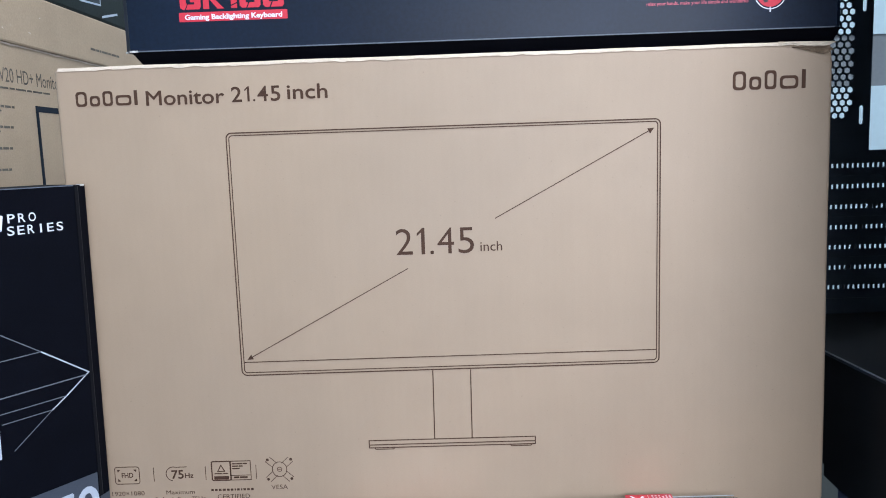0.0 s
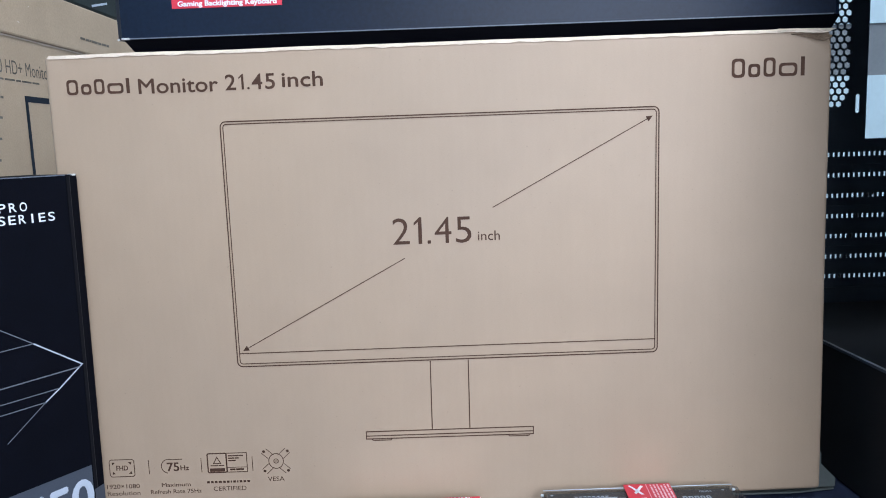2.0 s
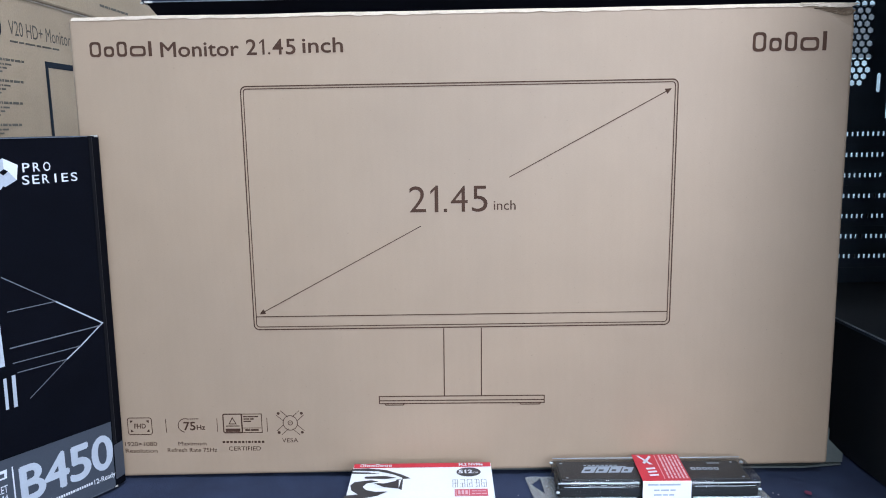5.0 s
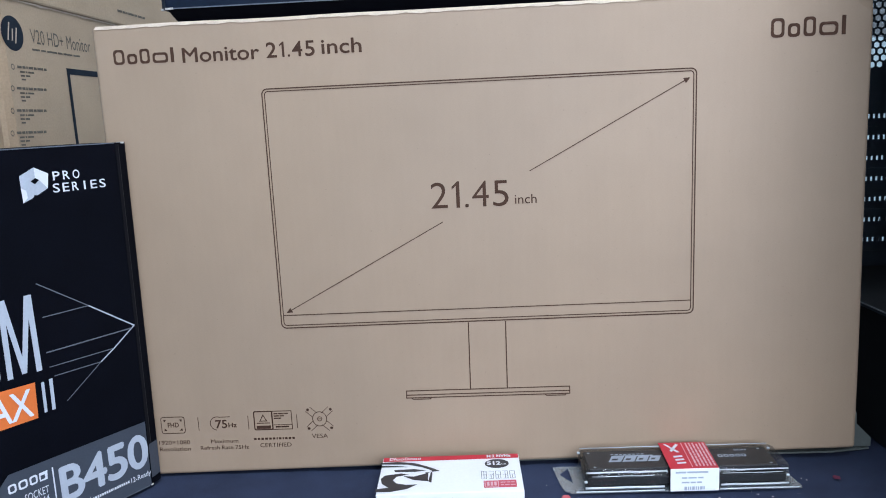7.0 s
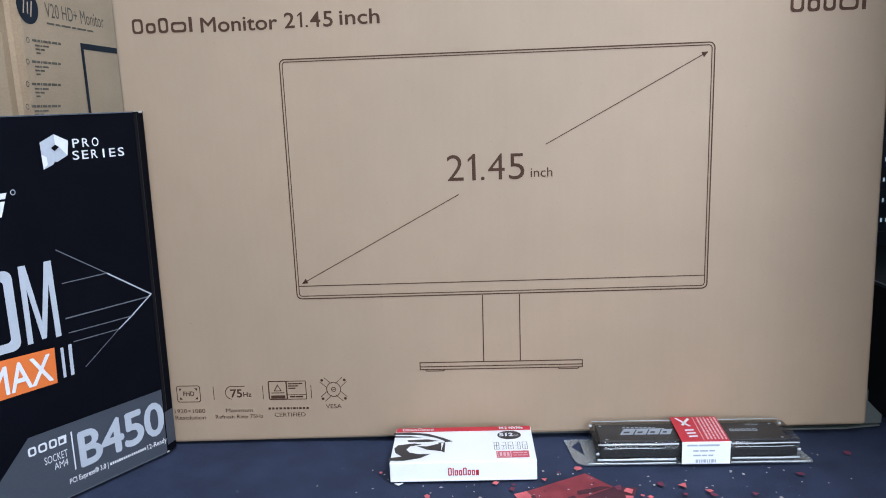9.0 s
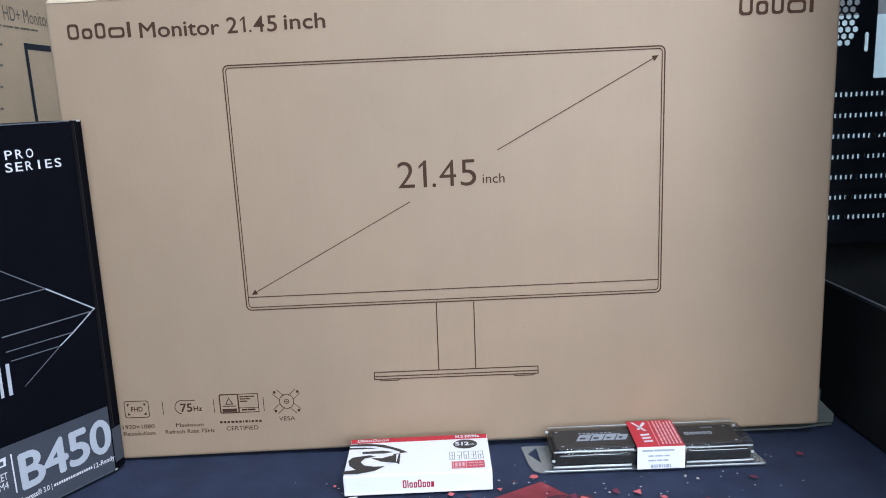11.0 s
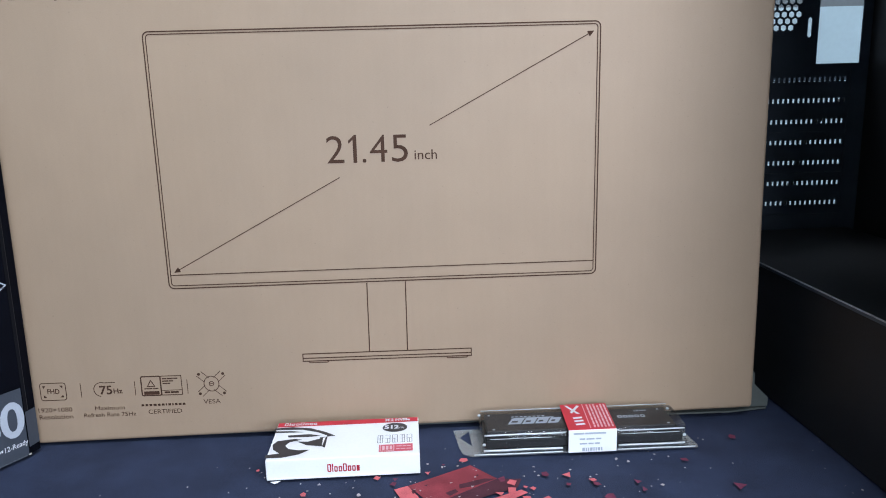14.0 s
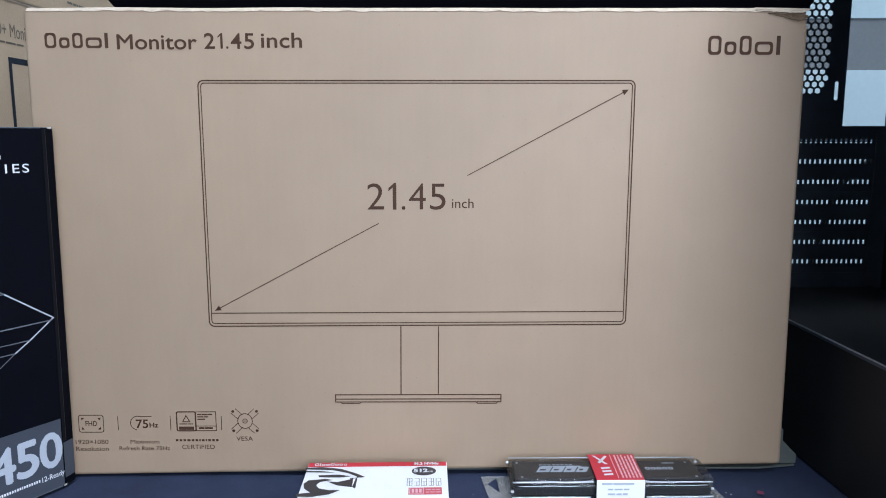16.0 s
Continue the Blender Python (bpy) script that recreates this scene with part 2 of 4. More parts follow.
def plate(outer, holes=(), thick=0.0):
    """A flat sheet in x and y with holes right through it; its thickness goes down from z = 0."""
    from mathutils.geometry import tessellate_polygon
    loops = [[Vector((x, y, 0)) for x, y in lp] for lp in (outer, *holes)]
    bm = bmesh.new()
    flat = [p for lp in loops for p in lp]
    vs = [bm.verts.new(p) for p in flat]
    for a, b, c in tessellate_polygon(loops):
        f = (vs[a], vs[b], vs[c])
        n = (flat[b] - flat[a]).cross(flat[c] - flat[a]).z
        try:
            bm.faces.new(f if n > 0 else f[::-1])
        except ValueError:
            pass
    if thick:
        low = [bm.verts.new(p - Vector((0, 0, thick))) for p in flat]
        index = {v: i for i, v in enumerate(vs)}
        for f in [f for f in bm.faces]:
            bm.faces.new([low[index[v]] for v in reversed(f.verts)])
        i = 0
        for lp in loops:
            n = len(lp)
            for k in range(n):
                a, b = i + k, i + (k + 1) % n
                try:
                    bm.faces.new((vs[b], vs[a], low[a], low[b]))
                except ValueError:
                    pass
            i += n
        bmesh.ops.recalc_face_normals(bm, faces=bm.faces[:])
    return bm


def rect(x0, y0, x1, y1):
    return [(x0, y0), (x1, y0), (x1, y1), (x0, y1)]


def rounded(x0, y0, x1, y1, r, n=5):
    pts = []
    for cx, cy, a0 in ((x1 - r, y0 + r, -90), (x1 - r, y1 - r, 0), (x0 + r, y1 - r, 90), (x0 + r, y0 + r, 180)):
        for k in range(n + 1):
            a = radians(a0 + 90 * k / n)
            pts.append((cx + r * math.cos(a), cy + r * math.sin(a)))
    return pts


def ellipse(cx, cy, rx, ry, n=32, a0=0.0):
    return [(cx + rx * math.cos(2 * math.pi * k / n + a0), cy + ry * math.sin(2 * math.pi * k / n + a0)) for k in range(n)]


def shapes(*polys):
    return join(*[plate(p) for p in polys])


def ribbon(pts, width, closed=False):
    """A drawn line of that width through the points, mitred at the corners."""
    bm = bmesh.new()
    n = len(pts)
    normals = []
    for i in range(n if closed else n - 1):
        d = (Vector(pts[(i + 1) % n]) - Vector(pts[i])).normalized()
        normals.append(Vector((-d.y, d.x)))
    sides = []
    for i, (x, y) in enumerate(pts):
        if closed:
            p, q = normals[i - 1], normals[i]
        else:
            p, q = normals[max(i - 1, 0)], normals[min(i, n - 2)]
        s = (p + q) / max(0.3, 1 + p.dot(q)) * width / 2
        sides.append((bm.verts.new((x + s.x, y + s.y, 0)), bm.verts.new((x - s.x, y - s.y, 0))))
    for i in range(n if closed else n - 1):
        (a, b), (c, d) = sides[i], sides[(i + 1) % n]
        bm.faces.new((b, d, c, a))
    return bm


def lettering(body, x0, y0, width, height, bold=0.0, fat=0.0):
    """Words in the built-in font, base line at y0, from x0, as wide as given; height is that of capitals."""
    cu = bpy.data.curves.new("tmp", "FONT")
    cu.body, cu.size, cu.offset, cu.resolution_u = body, 1.0, bold, 4
    ob = bpy.data.objects.new("tmp", cu)
    scene.collection.objects.link(ob)
    dep = bpy.context.evaluated_depsgraph_get()
    dep.update()
    me = bpy.data.meshes.new_from_object(ob.evaluated_get(dep))
    bm = bmesh.new()
    bm.from_mesh(me)
    bpy.data.objects.remove(ob)
    bpy.data.meshes.remove(me)
    bpy.data.curves.remove(cu)
    xs = [v.co.x for v in bm.verts]
    lo, hi = min(xs), max(xs)
    for v in bm.verts:
        v.co = (x0 + (v.co.x - lo) / (hi - lo) * width, y0 + v.co.y / 0.70 * height, 0)
    if fat:  # heavier strokes: the same words again, a hair aside and above
        copies = []
        for k, (dx, dy) in enumerate(((fat, 0), (-fat, 0), (0, fat), (0, -fat))):
            c = bm.copy()
            bmesh.ops.translate(c, verts=c.verts[:], vec=(dx, dy, 0.00003 * (k + 1)))
            copies.append(c)
        bm = join(bm, *copies)
    return bm


def glyphs(x0, y0, width, height, pattern, stroke):
    """Plain shapes in place of a brand's letters: one open frame a letter. pattern: widths and heights."""
    total = sum(w for w, h in pattern) + 0.25 * (len(pattern) - 1)
    x, out = x0, []
    for w, h in pattern:
        w1 = w / total * width
        if w1 < 3 * stroke:
            out.append(plate(rect(x, y0, x + max(w1, stroke), y0 + h * height)))
        else:
            out.append(plate(rounded(x, y0, x + w1, y0 + h * height, min(w1, h * height) * 0.3, 4),
                             [rounded(x + stroke, y0 + stroke, x + w1 - stroke, y0 + h * height - stroke, min(w1, h * height) * 0.2, 4)]))
        x += w1 + 0.25 / total * width
    return join(*out)


def bars(x0, y0, width, height, words=(1,), gap=0.08):
    """Plain bars in place of writing that cannot be read."""
    total = sum(words) + gap * (len(words) - 1) * sum(words) / len(words)
    x, out = x0, []
    for w in words:
        w1 = w / total * width
        out.append(plate(rect(x, y0, x + w1, y0 + height)))
        x += w1 + gap * sum(words) / len(words) / total * width
    return join(*out)


def tube(pts, r, n=8):
    bm = bmesh.new()
    rings = []
    for i, p in enumerate(pts):
        d = (Vector(pts[min(i + 1, len(pts) - 1)]) - Vector(pts[max(i - 1, 0)])).normalized()
        a = d.orthogonal().normalized()
        b = d.cross(a)
        rings.append([bm.verts.new(Vector(p) + r * (a * math.cos(2 * math.pi * k / n) + b * math.sin(2 * math.pi * k / n))) for k in range(n)])
    for q, s in zip(rings, rings[1:]):
        for k in range(n):
            bm.faces.new((q[k], q[(k + 1) % n], s[(k + 1) % n], s[k]))
    for e in (rings[0][::-1], rings[-1]):
        bm.faces.new(e)
    return bm


# ---- the room ----
def slab(name, label, mat, *dims, category="wall"):
    me = bpy.data.meshes.new(name)
    bm = box(*dims)
    bm.to_mesh(me)
    bm.free()
    me.materials.append(mat)
    return tagged(new(name, me), label, category, kind="structure")


slab("floor", "plain grey tiled shop floor", FLOOR_TILE, -2.6, 2.6, -1.52, 2.3, -0.81, -0.76, category="floor")
slab("ceiling", "plain white painted shop ceiling", PAINT, -2.6, 2.6, -1.52, 2.3, 1.9, 1.95, category="ceiling")
slab("wall_north", "white painted wall behind the goods", PAINT, -2.6, 2.6, 2.2, 2.3, -0.76, 1.9)
# unseen wall, with an opening added to let the front fill through
slab("wall_south", "white painted wall beside the opening added for light", PAINT, -2.6, -0.05, -1.52, -1.42, -0.76, 1.9)
slab("wall_south", "white painted wall beside the opening added for light", PAINT, 0.9, 2.6, -1.52, -1.42, -0.76, 1.9)
slab("wall_south", "white painted wall under the opening added for light", PAINT, -0.05, 0.9, -1.52, -1.42, -0.76, -0.1)
slab("wall_south", "white painted wall over the opening added for light", PAINT, -0.05, 0.9, -1.52, -1.42, 1.0, 1.9)
slab("wall_east", "white painted side wall of the shop", PAINT, 2.5, 2.6, -1.42, 2.2, -0.76, 1.9)
slab("wall_west", "white painted side wall of the shop", PAINT, -2.6, -2.5, -1.42, 2.2, -0.76, 1.9)
for x, y, sx, sy, w in LAMPS:
    lamp = thing("ceiling_light", pose(x, y, 1.9), "white flat fluorescent ceiling panel, switched on", "ceiling light", "ceiling lights")
    part("frame", join(box(-sx / 2 - 0.03, sx / 2 + 0.03, -sy / 2 - 0.03, -sy / 2, -0.03, 0), box(-sx / 2 - 0.03, sx / 2 + 0.03, sy / 2, sy / 2 + 0.03, -0.03, 0),
                       box(-sx / 2 - 0.03, -sx / 2, -sy / 2, sy / 2, -0.03, 0), box(sx / 2, sx / 2 + 0.03, -sy / 2, sy / 2, -0.03, 0)), WHITE_CARD, lamp)
    part("diffuser", box(-sx / 2, sx / 2, -sy / 2, sy / 2, -0.02, -0.001), DIFFUSER, lamp)

# ---- the counter and its cloth ----
counter = thing("counter", pose(0, 0, -0.76), "brown laminate shop counter under a dark cloth", "counter")
part("countertop", box(-1.3, 1.3, -0.45, 1.0, 0.72, 0.757, 0.004), WOOD, counter)
part("front_panel", box(-1.25, 1.25, -0.38, -0.35, 0, 0.72), WOOD, counter)
part("side_panel", box(-1.25, -1.22, -0.35, 0.95, 0, 0.72), WOOD, counter)
part("side_panel", box(1.22, 1.25, -0.35, 0.95, 0, 0.72), WOOD, counter)

cloth = thing("table_cloth", pose(0, 0, -0.003), "dark navy cloth mat printed with red shards, on the counter", "cloth mat")
bm = bmesh.new()
bmesh.ops.create_grid(bm, x_segments=120, y_segments=80, size=0.5)
for v in bm.verts:
    x, y = v.co.x * 2.5, 0.27 + v.co.y * 1.42
    v.co = (x, y, 0.0028 + 0.0012 * noise.noise(Vector((x * 9, y * 9, 0))))
part("fabric", bm, CLOTH, cloth, smooth=True)


def on_cloth(name, polys, mat, label, z):
    return part(name, shapes(*polys), mat, cloth, label, pose(0, -0.0035, z))


def shard(cx, cy, r, seed):
    rnd = random.Random(seed)
    n = rnd.choice((3, 4, 4, 5))
    a0 = rnd.uniform(0, 6.28)
    return [(cx + r * rnd.uniform(0.55, 1.2) * math.cos(a0 + 6.283 * k / n), cy + 1.25 * r * rnd.uniform(0.5, 1.1) * math.sin(a0 + 6.283 * k / n)) for k in range(n)]


on_cloth("printed_panel", [[(0.0145, -0.083), (0.0595, -0.0575), (0.077, -0.078), (0.031, -0.108)]], SHARD_RED, "dark red slanted block printed on the cloth", 0.0046)
on_cloth("printed_panel", [[(0.005, -0.087), (0.0145, -0.083), (0.022, -0.098), (0.026, -0.112), (0.012, -0.104)]], SHARD_CORAL, "coral red ragged block printed on the cloth", 0.0047)
on_cloth("printed_panel", [[(0.077, -0.078), (0.094, -0.079), (0.090, -0.09), (0.058, -0.104), (0.031, -0.108)]], SHARD_DARK, "maroon ragged block printed on the cloth", 0.0044)
on_cloth("printed_streak", [[(0.050, -0.084), (0.068, -0.0775), (0.076, -0.0785), (0.060, -0.087), (0.050, -0.0895)], [(0.040, -0.0945), (0.047, -0.090), (0.049, -0.0935), (0.043, -0.0985)], [(0.0255, -0.0835), (0.0285, -0.0825), (0.0275, -0.0845)], [(0.017, -0.0905), (0.0195, -0.0885), (0.0205, -0.0925), (0.018, -0.094)], [(0.062, -0.0725), (0.0645, -0.0715), (0.064, -0.074)]], SHARD_DARK, "dark streak printed on the cloth", 0.0049)
on_cloth("printed_streak", [[(0.046, -0.116), (0.092, -0.094), (0.096, -0.098), (0.075, -0.112), (0.058, -0.122)]], SHARD_CORAL, "coral streak printed on the cloth", 0.0048)
coral = [shard(x, y, r, i) for i, (x, y, r) in enumerate(((0.0553, -0.0505, 0.0036), (0.0869, -0.0842, 0.0042), (0.0773, -0.0984, 0.0038), (0.0851, -0.0948, 0.0044), (0.0948, -0.0911, 0.0020), (0.1003, -0.0930, 0.0022),
         (0.1262, -0.0771, 0.0046), (0.1430, -0.0855, 0.0034), (0.0940, -0.1051, 0.0045), (0.1081, -0.1087, 0.0040), (0.0284, -0.0664, 0.0026), (-0.0569, -0.0895, 0.0026), (-0.0946, -0.0534, 0.0018), (-0.0073, -0.0711, 0.0026)))]
plum = [shard(x, y, r, 40 + i) for i, (x, y, r) in enumerate(((0.1116, -0.0751, 0.0034), (0.1445, -0.0905, 0.0030), (0.1735, -0.0902, 0.0036), (0.1750, -0.1002, 0.0030), (0.1502, -0.1077, 0.0048), (0.0800, -0.0800, 0.0040),
         (0.0056, -0.0741, 0.0024), (0.0044, -0.0796, 0.0028), (0.2150, -0.0620, 0.0030), (0.2400, -0.1000, 0.0050), (0.2630, -0.0300, 0.0035), (0.1250, -0.0900, 0.0022), (0.0400, -0.0560, 0.0014)))]
pale = [shard(x, y, r, 80 + i) for i, (x, y, r) in enumerate(((0.0286, -0.0547, 0.0012), (0.0391, -0.0597, 0.0014), (0.0445, -0.0819, 0.0010), (0.0618, -0.0754, 0.0012), (0.0590, -0.0881, 0.0014), (0.1061, -0.0770, 0.0012), (0.1047, -0.0644, 0.0012),
         (0.1667, -0.0575, 0.0014), (0.1740, -0.0622, 0.0016), (0.1959, -0.0531, 0.0014), (0.1886, -0.0958, 0.0016), (-0.0472, -0.0772, 0.0018), (-0.0187, -0.0928, 0.0018), (-0.0346, -0.1008, 0.0034), (-0.0691, -0.1019, 0.0016), (-0.0543, -0.1034, 0.0016), (-0.0606, -0.0751, 0.0010), (-0.0114, -0.1032, 0.0012)))]
on_cloth("printed_flake", coral, SHARD_CORAL, "coral flakes printed on the cloth", 0.0051)["kind"] = "stuff"
on_cloth("printed_flake", plum, SHARD_PLUM, "plum flakes printed on the cloth", 0.0050)["kind"] = "stuff"
on_cloth("printed_flake", pale, SHARD_PALE, "pale flakes printed on the cloth", 0.0052)["kind"] = "stuff"
rnd = random.Random(5)
specks = [shard(rnd.gauss(0.05, 0.12), rnd.uniform(-0.16, -0.03), rnd.uniform(0.0003, 0.0010), 200 + i) for i in range(190)]
on_cloth("printed_speck", specks, SHARD_PALE, "tiny pale specks printed on the cloth", 0.0048)["kind"] = "stuff"

# ---- grey-green board under the monitor carton ----
board = thing("packing_board", pose(0, 0, 0.001), "thin grey-green board under the monitor carton", "board")
part("sheet", plate([(-0.213, 0.006), (-0.06, 0.008), (-0.05, 0.010), (0.28, 0.010), (0.312, 0.015), (0.312, 0.11), (-0.24, 0.11), (-0.24, 0.03)], thick=0.0015), GREEN_BOARD, board, m=pose(0, 0, 0.0016))
part("bent_corner", plate([(0.284, 0.001), (0.3125, 0.001), (0.3125, 0.0085), (0.3005, 0.021), (0.3005, 0.030), (0.296, 0.036), (0.284, 0.036)], thick=0.0016), GREEN_BOARD, board,
     "bent-up corner of the board", pose(0, 0.014, 0.002) @ FRONT)

# ---- monitor carton ----
CW, CH, CD, CZ = 0.2905, 0.366, 0.13, 0.0055
carton = thing("monitor_carton", pose(0, 0, CZ), "large brown kraft cardboard monitor carton with brown printing", "cardboard box")
bm = bmesh.new()
bmesh.ops.create_cube(bm, size=1)
for v in bm.verts:
    v.co = (v.co.x * 2 * CW, (v.co.y + 0.5) * CD, (v.co.z + 0.5) * (CH - CZ))
bmesh.ops.bevel(bm, geom=bm.edges[:], offset=0.0028, segments=3, affect="EDGES", profile=0.5)
bmesh.ops.subdivide_edges(bm, edges=[e for e in bm.edges if e.calc_length() > 0.1], cuts=24, use_grid_fill=True)
for v in bm.verts:
    x, y, z = v.co
    d = 0.0009 * noise.noise(Vector((x * 7, y * 7, z * 7)))
    v.co.z += 0.0005 * noise.noise(Vector((x * 16, 3, 0))) * (z > 0.3)
    v.co.x += 0.6 * d * (abs(x) > CW - 0.01) + 0.0028 * (x > CW - 0.01) * (1 - z / CH)
    if z < 0.01:  # it stands a little higher on the folded end of the board
        v.co.z += -0.0040 + 0.0078 * (x + CW) / (2 * CW)
    if x > 0.262 and z > CH - CZ - 0.014 and y < 0.02:  # pushed-in corner
        k = (x - 0.262) / 0.028
        v.co.y += 0.0030 * k * (z - (CH - CZ - 0.014)) / 0.014
        v.co.z -= 0.0012 * k
part("carton_body", bm, KRAFT, carton, smooth=False)
# ragged pale strip: light caught by the rounded top edge, put into colour
bm = bmesh.new()
bmesh.ops.create_grid(bm, x_segments=160, y_segments=2, size=0.5)
for v in bm.verts:
    x, k = v.co.x * 2 * (CW - 0.003), v.co.y + 0.5
    rag = 0.0009 * noise.noise(Vector((x * 90, 7, 0))) + 0.0006 * noise.noise(Vector((x * 300, 9, 0)))
    dent = 0.0012 * max(0, (x - 0.262) / 0.028)
    v.co = (x, -0.0005 + 0.0022 * k, CH - CZ + 0.0008 - (0.0027 + 0.9 * rag) * (1 - k) + 0.0005 * noise.noise(Vector((x * 16, 3, 0))) - dent)
part("worn_and_lit_edge", bm, EDGE_RAW_LIT, carton, "pale strip painting light on the top edge")
bm = bmesh.new()
bmesh.ops.create_grid(bm, x_segments=40, y_segments=6, size=0.5)
for v in bm.verts:
    x, y = v.co.x, v.co.y
    v.co = (x * 2 * (CW - 0.008), 0.062 + y * 0.10, CH - CZ + 0.0002 + 0.0006 * (1 - (2 * y) ** 4) * (0.8 + 0.2 * noise.noise(Vector((x * 12, y * 5, 1)))))
part("top_flap", bm, KRAFT_RAW, carton, "slightly raised top flap")


def torn_strip(x0, x1, top0, top1, deep0, deep1, out, seed):
    """A ragged tongue of board along the top edge, thicker towards its end and curled outwards."""
    bm = bmesh.new()
    bmesh.ops.create_grid(bm, x_segments=18, y_segments=4, size=0.5)
    for v in bm.verts:
        k, h = v.co.x + 0.5, v.co.y + 0.5
        rag = 0.0007 * noise.noise(Vector((k * 14, seed, 0)))
        top = top0 + (top1 - top0) * k
        deep = (deep0 + (deep1 - deep0) * k) * (1 - 0.75 * max(0, k - 0.8) / 0.2)
        v.co = (x0 + (x1 - x0) * k, -out * k * (1 - h) - 0.0004 + 0.0008 * noise.noise(Vector((k * 9, h * 5, seed))), CH - CZ + top - (deep + rag) * (1 - h))
    return bm


# dark brown sliver paints the shade beneath the torn tongue
part("torn_corner_shade", torn_strip(0.2600, 0.2900, -0.0028, -0.0046, 0.0006, 0.0058, 0.0002, 3.0), TORN_SHADE, carton, "dark painted shade under the torn, crushed corner")
part("torn_corner", torn_strip(0.2500, 0.2915, 0.0010, 0.0002, 0.0022, 0.0042, 0.0030, 8.0), EDGE_RAW_LIT, carton, "pale torn tongue of board on the upper corner")


def on_carton(name, bm, label="", mat=BROWN_INK, lift=0.0003):
    return part(name, bm, mat, carton, label, pose(0, -lift, -CZ) @ FRONT)


B5 = ((1.0, 1.0), (0.9, 0.7), (0.9, 1.0), (1.4, 0.7), (0.3, 1.0))
on_carton("brand_print", glyphs(-0.2752, 0.3375, 0.0468, 0.0110, B5, 0.0018))


def numerals(x0, y0, width, height, bold=0.0):
    """The screen size, each figure at its place; the one has a short flag."""
    figures = [lettering(c, x0 + a * width, y0, b * width, height, bold) for c, a, b in (("2", 0.0, 0.215), ("4", 0.532, 0.215), ("5", 0.800, 0.200))]
    stem, dot = 0.046 * width, 0.044 * width
    x1 = x0 + 0.372 * width
    one = plate([(x1 - stem, y0), (x1, y0), (x1, y0 + height), (x1 - 0.6 * stem, y0 + height), (x1 - 0.100 * width, y0 + 0.80 * height), (x1 - 0.100 * width, y0 + 0.69 * height), (x1 - stem, y0 + 0.83 * height)])
    return join(*figures, one, plate(rounded(x0 + 0.440 * width, y0, x0 + 0.440 * width + dot, y0 + dot, 0.3 * dot, 3)))


on_carton("title_print", join(lettering("Monitor", -0.2218, 0.3368, 0.0588, 0.0108, 0.0, 0.00022), numerals(-0.1575, 0.3372, 0.0370, 0.0112, 0.012), lettering("inch", -0.1152, 0.3380, 0.0300, 0.0108, 0.0, 0.00022)))
on_carton("brand_print", glyphs(0.2170, 0.3328, 0.0538, 0.0138, B5, 0.0021))
on_carton("size_print", numerals(-0.0385, 0.2172, 0.0600, 0.0205, -0.004))
on_carton("size_print", lettering("inch", 0.0263, 0.2184, 0.0167, 0.0074, 0.0))

def slanted(x0, y0, x1, y1, r):
    """A rounded frame, printed slightly out of square at its lower corner."""
    return [(x - 0.0006 * (x > 0 and y < 0.2), y + 0.0010 * (x > 0 and y < 0.2)) for x, y in rounded(x0, y0, x1, y1, r)]


on_carton("screen_outline", join(ribbon(slanted(-0.1636, 0.1255, 0.1636, 0.3141, 0.004), 0.0009, True), ribbon(slanted(-0.1616, 0.1277, 0.1616, 0.3122, 0.0025), 0.0007, True),
                                 ribbon([(-0.1617, 0.1360), (0.1613, 0.1369)], 0.0007)))
on_carton("stand_outline", join(ribbon([(-0.0136, 0.1252), (-0.0140, 0.0692)], 0.0008), ribbon([(0.0160, 0.1252), (0.0157, 0.0692)], 0.0008),
                                ribbon(rect(-0.0662, 0.0632, 0.0657, 0.0692), 0.0008, True), ribbon([(-0.0662, 0.0656), (0.0657, 0.0656)], 0.0008),
                                ribbon([(-0.062, 0.0632), (-0.061, 0.0619), (-0.047, 0.0619), (-0.046, 0.0632)], 0.0007), ribbon([(0.046, 0.0632), (0.047, 0.0619), (0.062, 0.0619), (0.063, 0.0632)], 0.0007)))


def arrow(a, b):
    d = (Vector(b) - Vector(a)).normalized()
    s = Vector((-d.y, d.x))
    tip = Vector(b)
    return join(ribbon([a, tuple(tip - d * 0.003)], 0.00064), plate([tuple(tip), tuple(tip - d * 0.0048 + s * 0.0022), tuple(tip - d * 0.0048 - s * 0.0022)]))


on_carton("diagonal_arrow", arrow((0.0381, 0.2432), (0.1590, 0.3075)))
on_carton("diagonal_arrow", arrow((-0.0299, 0.2066), (-0.1588, 0.1380)))
fx, fy = -0.262, 0.0456
tri = [plate([(fx + sx * 0.0078, fy + sy * 0.005), (fx + sx * 0.0052, fy + sy * 0.0048), (fx + sx * 0.0074, fy + sy * 0.0026)]) for sx in (-1, 1) for sy in (-1, 1)]
on_carton("resolution_icon", join(ribbon(rounded(-0.2718, 0.0385, -0.2521, 0.0527, 0.002), 0.0006, True), lettering("FHD", -0.2665, 0.0438, 0.0094, 0.0040, 0.02), *tri))
on_carton("caption", join(lettering("1920×1080", -0.2754, 0.0286, 0.0262, 0.0036, 0.0), lettering("Resolution", -0.2754, 0.0228, 0.0262, 0.0036, 0.0)))
arc = [(-0.2245 + 0.0060 * math.cos(a), 0.0460 + 0.0058 * math.sin(a)) for a in [radians(70 + 10 * k) for k in range(20)]]
